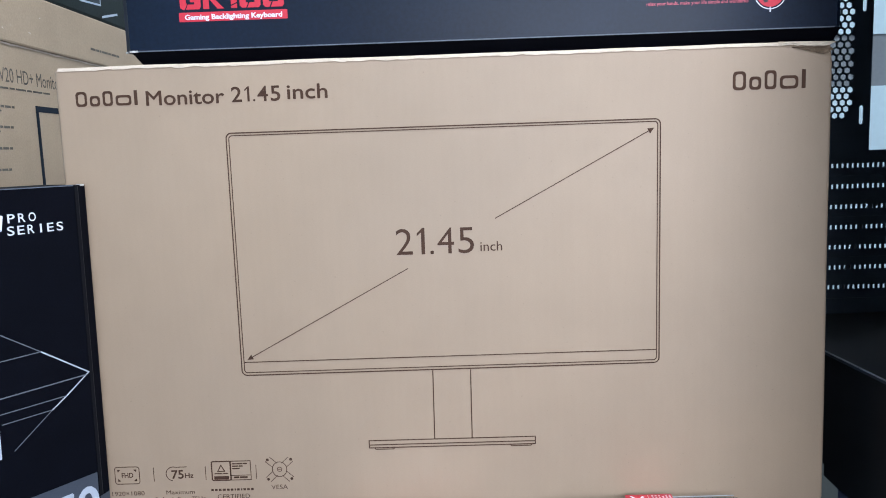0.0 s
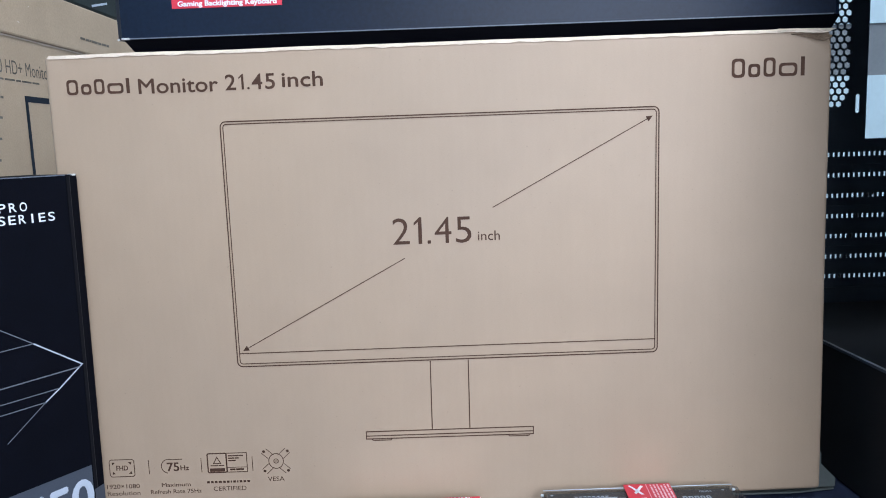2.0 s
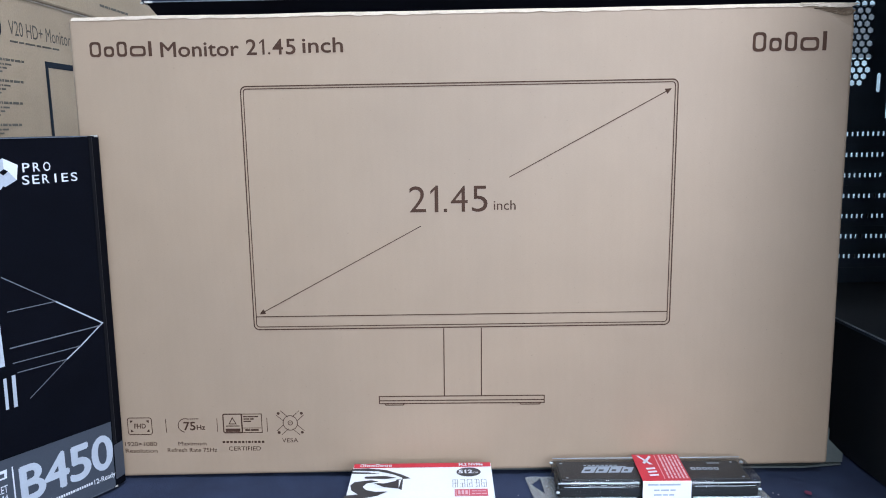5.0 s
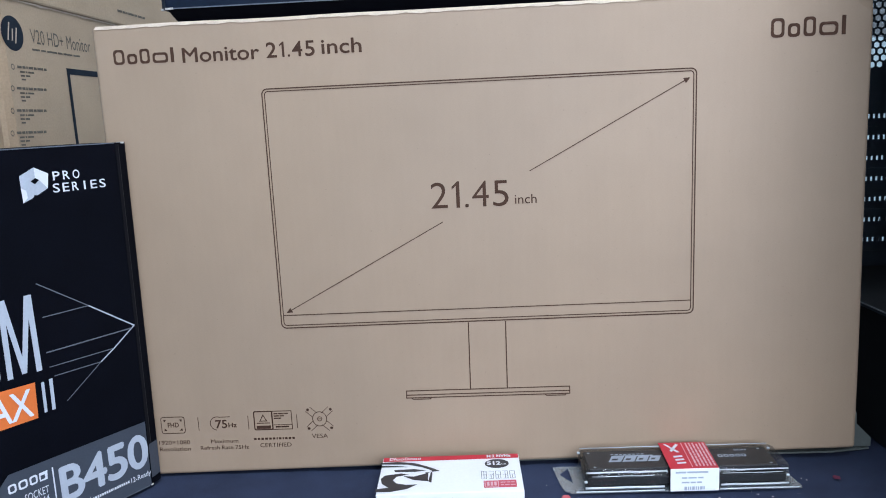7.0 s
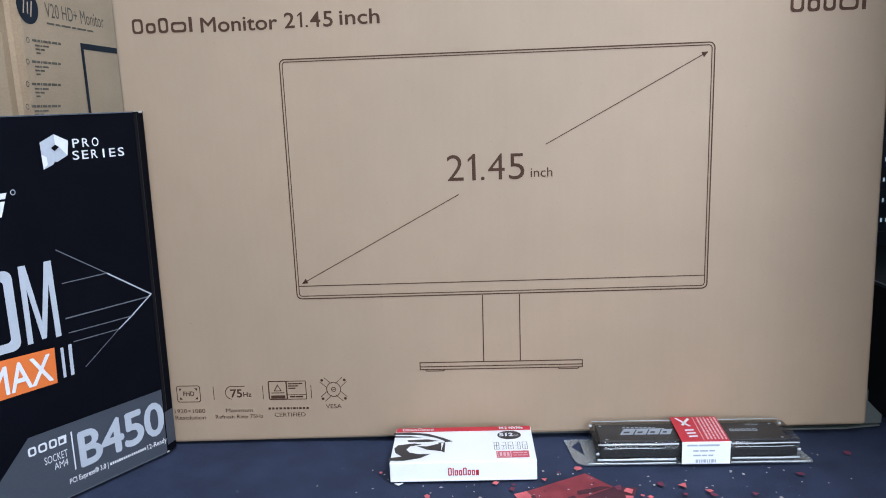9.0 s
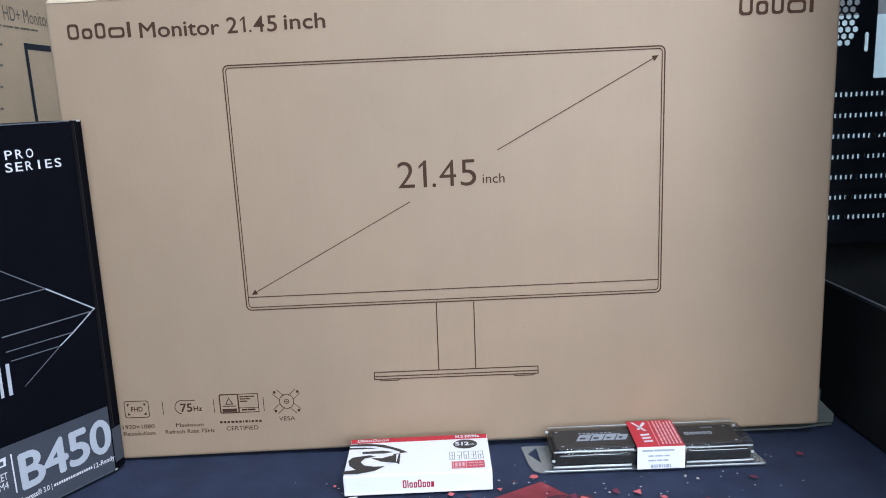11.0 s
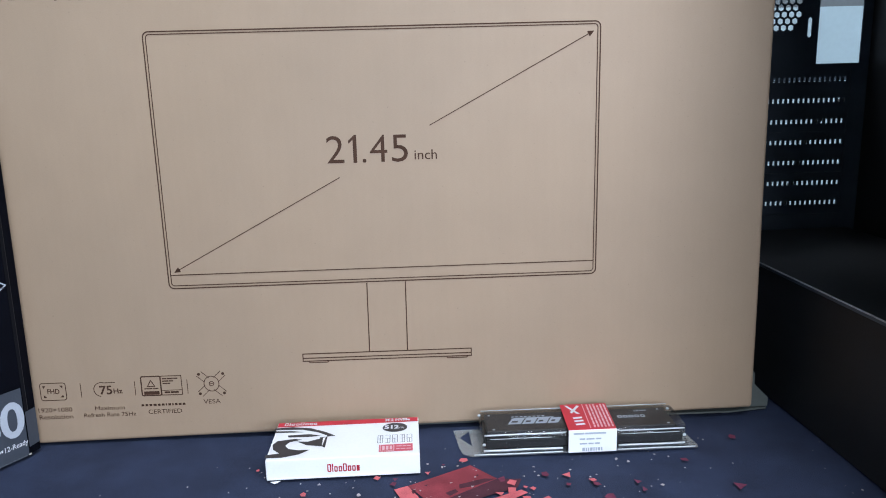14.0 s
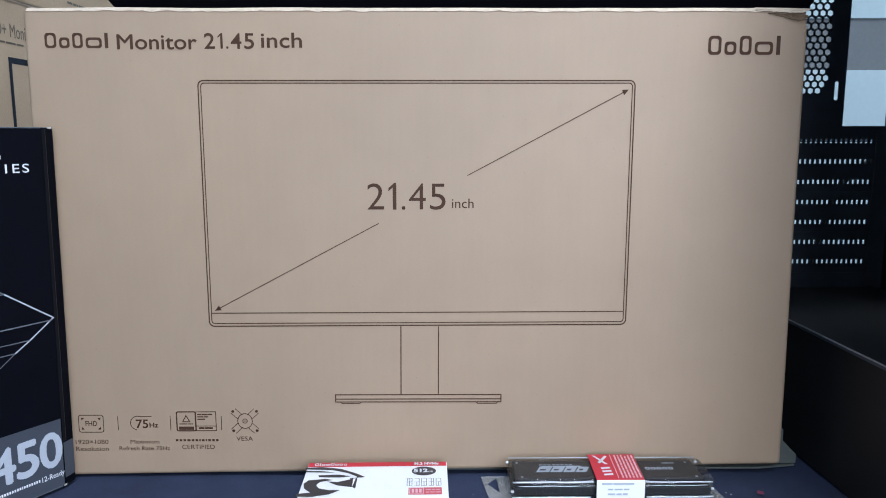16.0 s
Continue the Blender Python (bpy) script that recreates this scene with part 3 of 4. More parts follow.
on_carton("refresh_icon", join(ribbon([(-0.2135, 0.0516)] + arc, 0.0006), lettering("75", -0.2262, 0.0420, 0.0098, 0.0070, 0.02), lettering("Hz", -0.2155, 0.0424, 0.0070, 0.0040, 0.02)))
on_carton("caption", join(lettering("Maximum", -0.2315, 0.0288, 0.0230, 0.0034), lettering("Refresh Rate 75Hz", -0.2407, 0.0232, 0.0406, 0.0034)))
on_carton("certificate_icon", join(ribbon(rounded(-0.1935, 0.0395, -0.1785, 0.0553, 0.0012), 0.0010, True), ribbon([(-0.1888, 0.0470), (-0.1832, 0.0470), (-0.1860, 0.0522)], 0.0007, True),
                                   bars(-0.1915, 0.0448, 0.0110, 0.0008, (3, 2)), plate(rect(-0.1920, 0.0402, -0.1800, 0.0430)),
                                   ribbon(rect(-0.1782, 0.0395, -0.1622, 0.0553), 0.0006, True), bars(-0.1770, 0.0526, 0.0120, 0.0010, (2, 3, 2)), bars(-0.1770, 0.0506, 0.0085, 0.0010, (3, 2)),
                                   bars(-0.1770, 0.0486, 0.0060, 0.0010, (2,)), bars(-0.1760, 0.0410, 0.0110, 0.0014, (2, 3)), ribbon([(-0.1782, 0.0434), (-0.1622, 0.0434)], 0.0005)))
on_carton("caption", join(bars(-0.1951, 0.0306, 0.0342, 0.0018, (1, 1, 1, 1.2, 1, 1, 0.5, 1, 0.5, 1, 1, 1), 0.5), lettering("CERTIFIED", -0.1903, 0.0241, 0.0262, 0.0036)))
vx, vy = -0.139, 0.0475
eyes = [plate(ellipse(vx + sx * 0.0094, vy + sy * 0.0081, 0.0012, 0.0012, 12)) for sx in (-1, 1) for sy in (-1, 1)]
outl = [ribbon([(vx + sx * 0.0035 + s * 0.0018, vy + sy * 0.0032 - s * sx * sy * 0.0018), (vx + sx * 0.0094 + s * 0.0018, vy + sy * 0.0086 - s * sx * sy * 0.0018)], 0.0005) for sx in (-1, 1) for sy in (-1, 1) for s in (-1, 1)]
on_carton("mount_icon", join(ribbon(ellipse(vx, vy, 0.0058, 0.0062, 28), 0.0006, True), ribbon(ellipse(vx, vy, 0.0018, 0.0018, 16), 0.0006, True), ribbon([(vx - 0.0011, vy), (vx + 0.0011, vy)], 0.0006), *eyes, *outl))
on_carton("caption", lettering("VESA", -0.1465, 0.0309, 0.0133, 0.0037))
for x in (-0.2405, -0.1986, -0.1579):
    on_carton("divider", ribbon([(x, 0.0400), (x, 0.0518)], 0.0005))

# ---- keyboard box, lying on the carton ----
KX0, KX1, KH = -0.2365, 0.2985, 0.055
keyboard_box = thing("keyboard_box", pose(0, 0.003, 0.3672), "dark navy keyboard box with red printing, lying on the monitor carton", "product box")
KB = 0.0095  # height of the slanted lower edge, black for shade
bm = box(KX0, KX1, 0, 0.185, KB, KH + KB)
bmesh.ops.bevel(bm, geom=[e for e in bm.edges if abs(e.verts[0].co.x - e.verts[1].co.x) < 1e-6 and abs(e.verts[0].co.y - e.verts[1].co.y) < 1e-6 and e.verts[0].co.y < 0.01], offset=0.0045, segments=1, affect="EDGES")
bmesh.ops.bevel(bm, geom=[e for e in bm.edges if e.calc_length() > 0.1], offset=0.0008, segments=2, affect="EDGES")
part("box_body", bm, NAVY_CARD, keyboard_box)
# black wedge fills the shaded gap between box and carton
bm = box(KX0 + 0.005, KX1 - 0.001, 0.0006, 0.18, 0, KB)
for v in bm.verts:
    if v.co.z < 0.001:
        v.co.x -= 0.004 * (v.co.x < 0) * -1
        v.co.y += 0.014 * (v.co.y < 0.1)
part("shaded_underside", bm, BLACK_CARD, keyboard_box, "slanted lower edge, black in place of shade")
KS = 0.5735 / 0.50  # drawing scale of the front panel


def on_keyboard(name, bm, mat, label="", lift=0.0003):
    for v in bm.verts:
        v.co.x, v.co.y = 0.012 + (v.co.x - 0.012) * KS, KB + (v.co.y - 0.3668) * KS
    return part(name, bm, mat, keyboard_box, label, pose(0, -lift, 0.0) @ FRONT)


# heavy block letters, each split by a slanting crack
def block(x0, *polys, w=0.0128, h=0.0128, y0=0.3924):
    return [plate([(x0 + x * w, y0 + y * h) for x, y in p]) for p in polys]


G = ([(0.0, 0.12), (0.10, 0.0), (0.22, 0.0), (0.34, 0.26), (0.30, 0.32), (0.30, 0.72), (0.98, 0.72), (0.98, 1.0), (0.10, 1.0), (0.0, 0.88)],
     [(0.28, 0.0), (0.92, 0.0), (1.0, 0.12), (1.0, 0.56), (0.50, 0.56), (0.50, 0.36), (0.70, 0.36), (0.70, 0.25), (0.38, 0.25)])
K = ([(0.0, 0.0), (0.30, 0.0), (0.30, 1.0), (0.0, 1.0)], [(0.34, 0.50), (0.70, 1.0), (1.04, 1.0), (0.62, 0.54)], [(0.34, 0.46), (0.60, 0.48), (1.06, 0.0), (0.72, 0.0)])
ONE = ([(0.0, 0.72), (0.0, 1.0), (0.60, 1.0), (0.60, 0.30), (0.28, 0.16), (0.28, 0.72)], [(0.28, 0.10), (0.60, 0.24), (0.60, 0.0), (0.28, 0.0)])
ZERO = ([(0.0, 0.12), (0.10, 0.0), (0.30, 0.0), (0.42, 0.26), (0.30, 0.26), (0.30, 0.74), (0.66, 0.74), (0.90, 1.0), (0.10, 1.0), (0.0, 0.88)],
        [(0.36, 0.0), (0.92, 0.0), (1.0, 0.12), (1.0, 0.88), (0.95, 0.97), (0.72, 0.70), (0.72, 0.26), (0.48, 0.26)])
on_keyboard("model_print", join(*block(-0.1660, *G, w=0.0136), *block(-0.1508, *K), *block(-0.1362, *ONE, w=0.0125), *block(-0.1270, *ZERO, w=0.0136), *block(-0.1118, *ZERO, w=0.0136)), RED_PRINT)
on_keyboard("tagline_plate", plate(rect(-0.1670, 0.3847, -0.0963, 0.3906)), RED_PRINT)
on_keyboard("tagline", lettering("Gaming Backlighting Keyboard", -0.1632, 0.3860, 0.0635, 0.0031, 0.03), WHITE_PRINT, lift=0.0006)
on_keyboard("keyboard_picture", plate(rounded(-0.0848, 0.3988, 0.118, 0.4190, 0.003)), WHITE_PRINT, "white keyboard picture with dark keys")
on_keyboard("key_print", shapes(*[rounded(-0.082 + 0.0124 * k, 0.4022, -0.082 + 0.0124 * k + 0.011, 0.4180, 0.0012, 2) for k in range(15)]), BLUE_INK, lift=0.0006)
on_keyboard("slogan", lettering("COLORFUL LIGHTING GAMING KEYBOARD", 0.1470, 0.3932, 0.0534, 0.0025, 0.02), WHITE_PRINT)
on_keyboard("fine_print", join(lettering("Provide a comfortable experience for you when you are working", 0.1240, 0.3886, 0.0768, 0.0021, 0.015), lettering("relax your hands, make your life simple and wonderful", 0.1357, 0.3842, 0.0651, 0.0021, 0.015)), PINK_PRINT)
on_keyboard("round_badge", plate(ellipse(0.2149, 0.3896, 0.0088, 0.0088, 36)), RED_PRINT)
on_keyboard("badge_ring", join(plate(ellipse(0.2149, 0.3896, 0.0103, 0.0103, 36), [ellipse(0.2149, 0.3896, 0.0097, 0.0097, 36)]),
            *[plate(rect(0.2149 + dx * 0.0103 - 0.0004 - abs(dx) * 0.0012, 0.3896 + dy * 0.0103 - 0.0004 - abs(dy) * 0.0012, 0.2149 + dx * 0.0103 + 0.0004 + abs(dx) * 0.0012, 0.3896 + dy * 0.0103 + 0.0004 + abs(dy) * 0.0012)) for dx, dy in ((1, 0), (-1, 0), (0, 1), (0, -1))]), WHITE_PRINT)
on_keyboard("badge_print", join(lettering("FPS", 0.2165, 0.3898, 0.0042, 0.0017), lettering("GAME", 0.2150, 0.3872, 0.0062, 0.0017)), WHITE_PRINT, lift=0.0006)
on_keyboard("badge_print", shapes([(0.2085, 0.392), (0.2125, 0.394), (0.2145, 0.391), (0.212, 0.3885), (0.2135, 0.384), (0.211, 0.3835), (0.2095, 0.387)]), CHARCOAL, lift=0.0006)
part("rubbed_edge", box(KX0 + 0.006, KX1 - 0.006, -0.0003, 0.0006, KB - 0.0001, KB + 0.0007), EDGE_GREY, keyboard_box, "rubbed grey lower edge")
part("worn_and_lit_edge", join(box(KX0 + 0.004, KX0 + 0.010, -0.0004, 0.001, KB - 0.0004, KB + 0.0010), box(KX0 - 0.0003, KX0 + 0.0015, 0.003, 0.007, KB - 0.0003, KB + 0.001)), CARD_EDGE, keyboard_box, "scuffed pale corner")

# ---- motherboard box ----
A = radians(58.5)
ux, back = Vector((math.cos(A), math.sin(A), 0)), Vector((-math.sin(A), math.cos(A), 0))
MM = Matrix(((ux.x, back.x, 0, -0.2768), (ux.y, back.y, 0, -0.0188), (0, 0, 1, 0.0026), (0, 0, 0, 1)))
mboard_box = thing("motherboard_box", MM, "black motherboard box with silver and orange print, on the cloth", "product box")
ML, MH, MS = -0.268, 0.2768, 0.0108  # left end, height, width of the folded lid edge


def lid_outline(z):
    """The box in plan: the lid's folded edge stands a little proud towards the top."""
    k = 0.0032 * z / MH
    return [(ML, 0), (k, 0), (k + MS, 0.0032), (k + MS, 0.060), (ML, 0.060)]


bm = bmesh.new()
loops = [[bm.verts.new((x, y, z)) for x, y in lid_outline(z)] for z in (0, 0.0345, 0.1, 0.2, MH)]
for q, r in zip(loops, loops[1:]):
    for k in range(5):
        bm.faces.new((q[k], q[(k + 1) % 5], r[(k + 1) % 5], r[k]))
bm.faces.new(loops[0][::-1]), bm.faces.new(loops[-1])
bmesh.ops.bevel(bm, geom=[e for e in bm.edges if e.is_manifold and e.calc_face_angle() > 0.2], offset=0.0006, segments=2, affect="EDGES")
part("box_body", bm, BLACK_CARD, mboard_box)


def on_mboard(name, bm, mat, label="", lift=0.0003):
    return part(name, bm, mat, mboard_box, label, pose(0, -lift, 0) @ FRONT)


def edge_strip(z0, z1, a, b, lift):
    """A strip of the lid's folded edge, from a to b of its width."""
    bm = bmesh.new()
    rows = []
    for z in (z0, (z0 + z1) / 2, z1):
        k = 0.0032 * z / MH
        rows.append([bm.verts.new((k + MS * w + 0.35 * lift, 0.0032 * w - lift, z)) for w in (a, b)])
    for (p, q), (r, u) in zip(rows, rows[1:]):
        bm.faces.new((p, q, u, r))
    return bm


part("edge_flap", edge_strip(0.0350, MH - 0.001, 0.04, 0.30, 0.0003), EDGE_CARD, mboard_box, "dark grey folded edge of the lid")
part("edge_seam", edge_strip(0.0350, MH - 0.001, 0.30, 0.36, 0.0002), RUBBER, mboard_box, "dark seam along the folded edge")
part("grey_side_print", edge_strip(0.0060, 0.0345, 0.06, 0.97, 0.0003), SLATE_PRINT, mboard_box, "grey wrap-round print on the edge")
part("worn_corner", box(0.0085, 0.0128, 0.0018, 0.006, MH - 0.0010, MH + 0.0004, 0.0004), CARD_EDGE, mboard_box, "scuffed pale corner")
part("worn_corner", box(-0.0008, 0.0016, -0.0004, 0.002, -0.0004, 0.0010, 0.0003), CARD_EDGE, mboard_box, "scuffed pale corner")
for x0, x1, z in ((-0.16, 0.0028, MH - 0.0006), (-0.14, -0.002, -0.0002)):
    part("worn_and_lit_edge", box(x0, x1, -0.0002, 0.0008, z, z + 0.0008), EDGE_GREY, mboard_box, "rubbed grey edge of the lid")
on_mboard("emblem", shapes([(-0.0702, 0.2396), (-0.0706, 0.2581), (-0.0601, 0.2633), (-0.0504, 0.2583), (-0.0521, 0.2481), (-0.0600, 0.2440), (-0.0618, 0.2446), (-0.0630, 0.2425)]), SILVER_PRINT)
on_mboard("emblem_fold", shapes([(-0.0634, 0.2540), (-0.0601, 0.2561), (-0.0575, 0.2544), (-0.0609, 0.2517)]), BLACK_CARD, lift=0.0007)
on_mboard("emblem_fold", shapes([(-0.0601, 0.2633), (-0.0504, 0.2583), (-0.0521, 0.2481), (-0.0575, 0.2544), (-0.0601, 0.2561)], [(-0.0702, 0.2396), (-0.0706, 0.2500), (-0.0672, 0.2480), (-0.0668, 0.2430)]), WHITE_PRINT, lift=0.0005)


def spaced(words, x0, y0, width, height, bold=0.0):
    """Capitals set wide apart, each as wide as its share."""
    pitch = width / (len(words) - 0.25)
    return join(*[lettering(c, x0 + pitch * k + (0.26 * pitch if c == "I" else 0), y0, pitch * (0.20 if c == "I" else 0.70), height, bold) for k, c in enumerate(words)])


on_mboard("series_print", join(spaced("PRO", -0.0474, 0.2532, 0.0203, 0.0062, 0.008), spaced("SERIES", -0.0484, 0.2446, 0.0408, 0.0063, 0.008)), WHITE_PRINT)
on_mboard("brand_print", shapes([(-0.1260, 0.2111), (-0.1205, 0.2111), (-0.1160, 0.2246), (-0.1215, 0.2246)], [(-0.1180, 0.2111), (-0.1125, 0.2111), (-0.1080, 0.2222), (-0.1135, 0.2222)],
                                [(-0.1092, 0.2111), (-0.1023, 0.2111), (-0.0988, 0.2212), (-0.1056, 0.2212)], [(-0.1050, 0.2228), (-0.0984, 0.2228), (-0.0970, 0.2267), (-0.1036, 0.2267)]), WHITE_PRINT)
on_mboard("mark_print", ribbon(ellipse(-0.0929, 0.2266, 0.0015, 0.0017, 14), 0.0005, True), SILVER_PRINT)
on_mboard("sign_print", join(ribbon([(-0.1165, 0.1972), (-0.1072, 0.1972)], 0.0014), ribbon([(-0.1150, 0.1972), (-0.1160, 0.1876)], 0.0014), ribbon([(-0.1140, 0.1938), (-0.1082, 0.1934), (-0.1138, 0.1873)], 0.0014), ribbon([(-0.1136, 0.1922), (-0.1076, 0.1873)], 0.0014)), WHITE_PRINT)
on_mboard("model_print", join(plate(rounded(-0.1290, 0.1195, -0.1018, 0.1755, 0.006), [rounded(-0.1225, 0.1260, -0.1080, 0.1690, 0.003)]),
                              plate([(-0.0976, 0.1212), (-0.0938, 0.1212), (-0.0934, 0.1600), (-0.0876, 0.1225), (-0.0842, 0.1225), (-0.0780, 0.1600), (-0.0777, 0.1212), (-0.0737, 0.1212), (-0.0742, 0.1764), (-0.0792, 0.1764), (-0.0859, 0.1345), (-0.0922, 0.1764), (-0.0970, 0.1764)])), PALE_PRINT)
on_mboard("orange_plate", plate([(-0.185, 0.0892), (-0.0812, 0.0882), (-0.0801, 0.1142), (-0.185, 0.1180)]), ORANGE_PRINT)
on_mboard("variant_print", lettering("MAX", -0.1275, 0.0914, 0.0435, 0.0200, 0.0, 0.0003), WHITE_PRINT, lift=0.0006)
on_mboard("variant_print", shapes([(-0.0764, 0.0903), (-0.0742, 0.0903), (-0.0738, 0.1126), (-0.0760, 0.1126)], [(-0.0708, 0.0903), (-0.0682, 0.0903), (-0.0676, 0.1133), (-0.0702, 0.1133)]), PALE_PRINT)
on_mboard("line_art", ribbon([(-0.0338, 0.1588), (0.0011, 0.1346), (-0.0179, 0.1213), (-0.0296, 0.1140)], 0.0010), SILVER_PRINT)
for pts, w in (([(-0.0697, 0.1831), (-0.0338, 0.1588)], 0.0007), ([(-0.0684, 0.1584), (-0.0338, 0.1588)], 0.0007), ([(-0.0693, 0.1327), (-0.0002, 0.1330)], 0.0009),
               ([(-0.0684, 0.1217), (-0.0179, 0.1213)], 0.0007), ([(-0.0659, 0.1143), (-0.0296, 0.1140)], 0.0007), ([(-0.0592, 0.0932), (-0.0296, 0.1140)], 0.0006)):
    on_mboard("line_art", ribbon(pts, w), FAINT_PRINT)
on_mboard("grey_plate", plate([(-0.160, 0.0008), (-0.0004, 0.0008), (0.0002, 0.0546), (-0.1068, 0.0560)]), SLATE_PRINT)
on_mboard("chipset_print", join(*[lettering(c, -0.0731 + x, 0.0192, w, 0.0268, 0.0, 0.0009) for c, x, w in (("B", 0.0010, 0.0165), ("4", 0.0183, 0.0175), ("5", 0.0375, 0.0158), ("0", 0.0556, 0.0165))]), PALE_PRINT, lift=0.0006)
on_mboard("maker_print", glyphs(-0.1085, 0.0420, 0.0205, 0.0066, ((1, 1), (1.1, 1), (1, 1)), 0.0013), WHITE_PRINT, lift=0.0006)
on_mboard("maker_print", plate([(-0.0868, 0.0420), (-0.0812, 0.0420), (-0.0806, 0.0484), (-0.0868, 0.0484)], [[(-0.0858, 0.0432), (-0.0828, 0.0432), (-0.0828, 0.0462), (-0.0858, 0.0462)]]), WHITE_PRINT, lift=0.0006)
on_mboard("socket_print", join(lettering("SOCKET", -0.0983, 0.0318, 0.0170, 0.0056), lettering("AM4", -0.0922, 0.0252, 0.0104, 0.0054)), WHITE_PRINT, lift=0.0006)
on_mboard("divider", ribbon([(-0.0771, 0.0192), (-0.0769, 0.0488)], 0.0010), WHITE_PRINT, lift=0.0006)
on_mboard("feature_print", join(lettering("PCI Express® 3.0 |", -0.0826, 0.0100, 0.0305, 0.0040, 0.01), bars(-0.0505, 0.0106, 0.0310, 0.0020, (1, 1, 1, 1, 1, 1, 1, 1, 1, 0.6, 1, 1, 1, 1, 1, 1, 1), 0.5), lettering("12-Ready", -0.0180, 0.0096, 0.0180, 0.0040, 0.01)), WHITE_PRINT, lift=0.0006)

# ---- white drive box ----
drive = thing("drive_box", pose(-0.0317, -0.0408, 0.0015, 0, 0, 1.0), "small white and red solid-state drive box on the cloth", "product box")
DX, DY, DH = 0.0545, 0.0300, 0.0155
bm = box(-DX, DX, -DY, DY, 0, DH, 0.0007)
part("box_body", bm, WHITE_CARD, drive)
TOP = pose(0, 0, DH + 0.00025)


def on_drive(name, bm, mat, label="", lift=0.0):
    return part(name, bm, mat, drive, label, TOP @ pose(0, 0, lift))


on_drive("red_stripe", plate(rect(-DX + 0.0005, 0.0222, DX - 0.0005, DY - 0.0005)), RED_PRINT, "red stripe along the rear edge")
on_drive("brand_print", glyphs(-0.049, 0.0236, 0.025, 0.0046, ((1, 1), (0.3, 1), (0.9, 0.7), (0.9, 0.7), (1, 1), (0.9, 0.7), (0.9, 0.7), (0.8, 0.7)), 0.0007), WHITE_PRINT, lift=0.0003)
on_drive("type_print", lettering("M.2 NVMe", 0.0290, 0.0238, 0.0190, 0.0044, 0.03), WHITE_PRINT, lift=0.0003)
on_drive("emblem", shapes([(-0.0555, 0.0209), (-0.0420, 0.0217), (-0.0280, 0.0185), (-0.0155, 0.0105), (-0.0080, 0.0039), (-0.0145, 0.0029), (-0.0145, 0.0051), (-0.0220, 0.0111), (-0.0340, 0.0165), (-0.0555, 0.0181)],
                          [(-0.0545, 0.0157), (-0.0420, 0.0149), (-0.0320, 0.0121), (-0.0440, 0.0125), (-0.0545, 0.0130)], [(-0.0440, 0.0077), (-0.0280, 0.0085), (-0.0190, 0.0053), (-0.0270, 0.0037), (-0.0430, 0.0044)],
                          [(-0.0145, 0.0029), (-0.0170, 0.0015), (-0.0165, -0.0123), (-0.0280, -0.0093), (-0.0360, -0.0027), (-0.0280, -0.0039), (-0.0190, 0.0003), (-0.0195, 0.0021)],
                          [(-0.0165, -0.0123), (-0.0140, -0.0147), (-0.0138, 0.0021), (-0.0150, 0.0029)],
                          [(-0.0505, -0.0009), (-0.0380, 0.0017), (-0.0320, -0.0003), (-0.0410, -0.0033), (-0.0435, -0.0087), (-0.0405, -0.0139), (-0.0330, -0.0167), (-0.0245, -0.0165), (-0.0320, -0.0232), (-0.0440, -0.0268), (-0.0555, -0.0263), (-0.0555, -0.0220), (-0.0460, -0.0203), (-0.0515, -0.0139), (-0.0530, -0.0063)]), CHARCOAL, "dark swooping curved emblem")
on_drive("capacity_badge", plate(ellipse(0.0364, 0.0133, 0.0094, 0.0076, 32)), CHARCOAL)
on_drive("capacity_print", join(lettering("512", 0.0287, 0.0106, 0.0106, 0.0056, 0.02, 0.0002), lettering("GB", 0.0398, 0.0106, 0.0038, 0.0024)), WHITE_PRINT, lift=0.0003)
rnd = random.Random(9)
for k in range(5):  # outlined square characters
    x = 0.0240 + 0.0054 * k
    on_drive("outline_sign", join(ribbon(rect(x, -0.0112, x + 0.0036, 0.0006), 0.0004, k % 2 == 0), ribbon([(x, -0.0052), (x + 0.0036, -0.0048)], 0.0004), ribbon([(x + 0.0018, -0.0112), (x + 0.0018, -0.0052 if k % 3 else 0.0006)], 0.0004)), FAINT_PRINT)
on_drive("red_label", plate(rect(0.0252, -0.0252, 0.0496, -0.0142)), ROSE_PRINT)
on_drive("label_print", join(ribbon(rect(0.0262, -0.0244, 0.0360, -0.0150), 0.0006, True), bars(0.0276, -0.0228, 0.0072, 0.0060, (1, 1, 1), 0.5), bars(0.0378, -0.0186, 0.0104, 0.0012, (3, 2, 2), 0.2), bars(0.0378, -0.0226, 0.0108, 0.0012, (2, 3, 3), 0.2)), BLUSH_PRINT, lift=0.0003)
part("brand_print", glyphs(-0.0112, 0.0048, 0.0228, 0.0062, ((1, 1), (0.3, 1), (0.9, 0.7), (0.9, 0.7), (1, 1), (0.9, 0.7), (0.9, 0.7), (0.8, 0.7)), 0.0008), CRIMSON, drive, "", pose(0, -DY - 0.0003, 0) @ FRONT)
part("loose_flap", join(box(-DX + 0.0004, DX - 0.012, -DY - 0.0005, -DY + 0.002, 0.0006, 0.0018, 0.0003), plate([(-DX + 0.003, -DY - 0.0015), (-DX + 0.010, -DY - 0.0006), (-DX + 0.0065, -DY - 0.0042)], thick=0.0004)), WHITE_CARD, drive, "slightly open bottom flap")

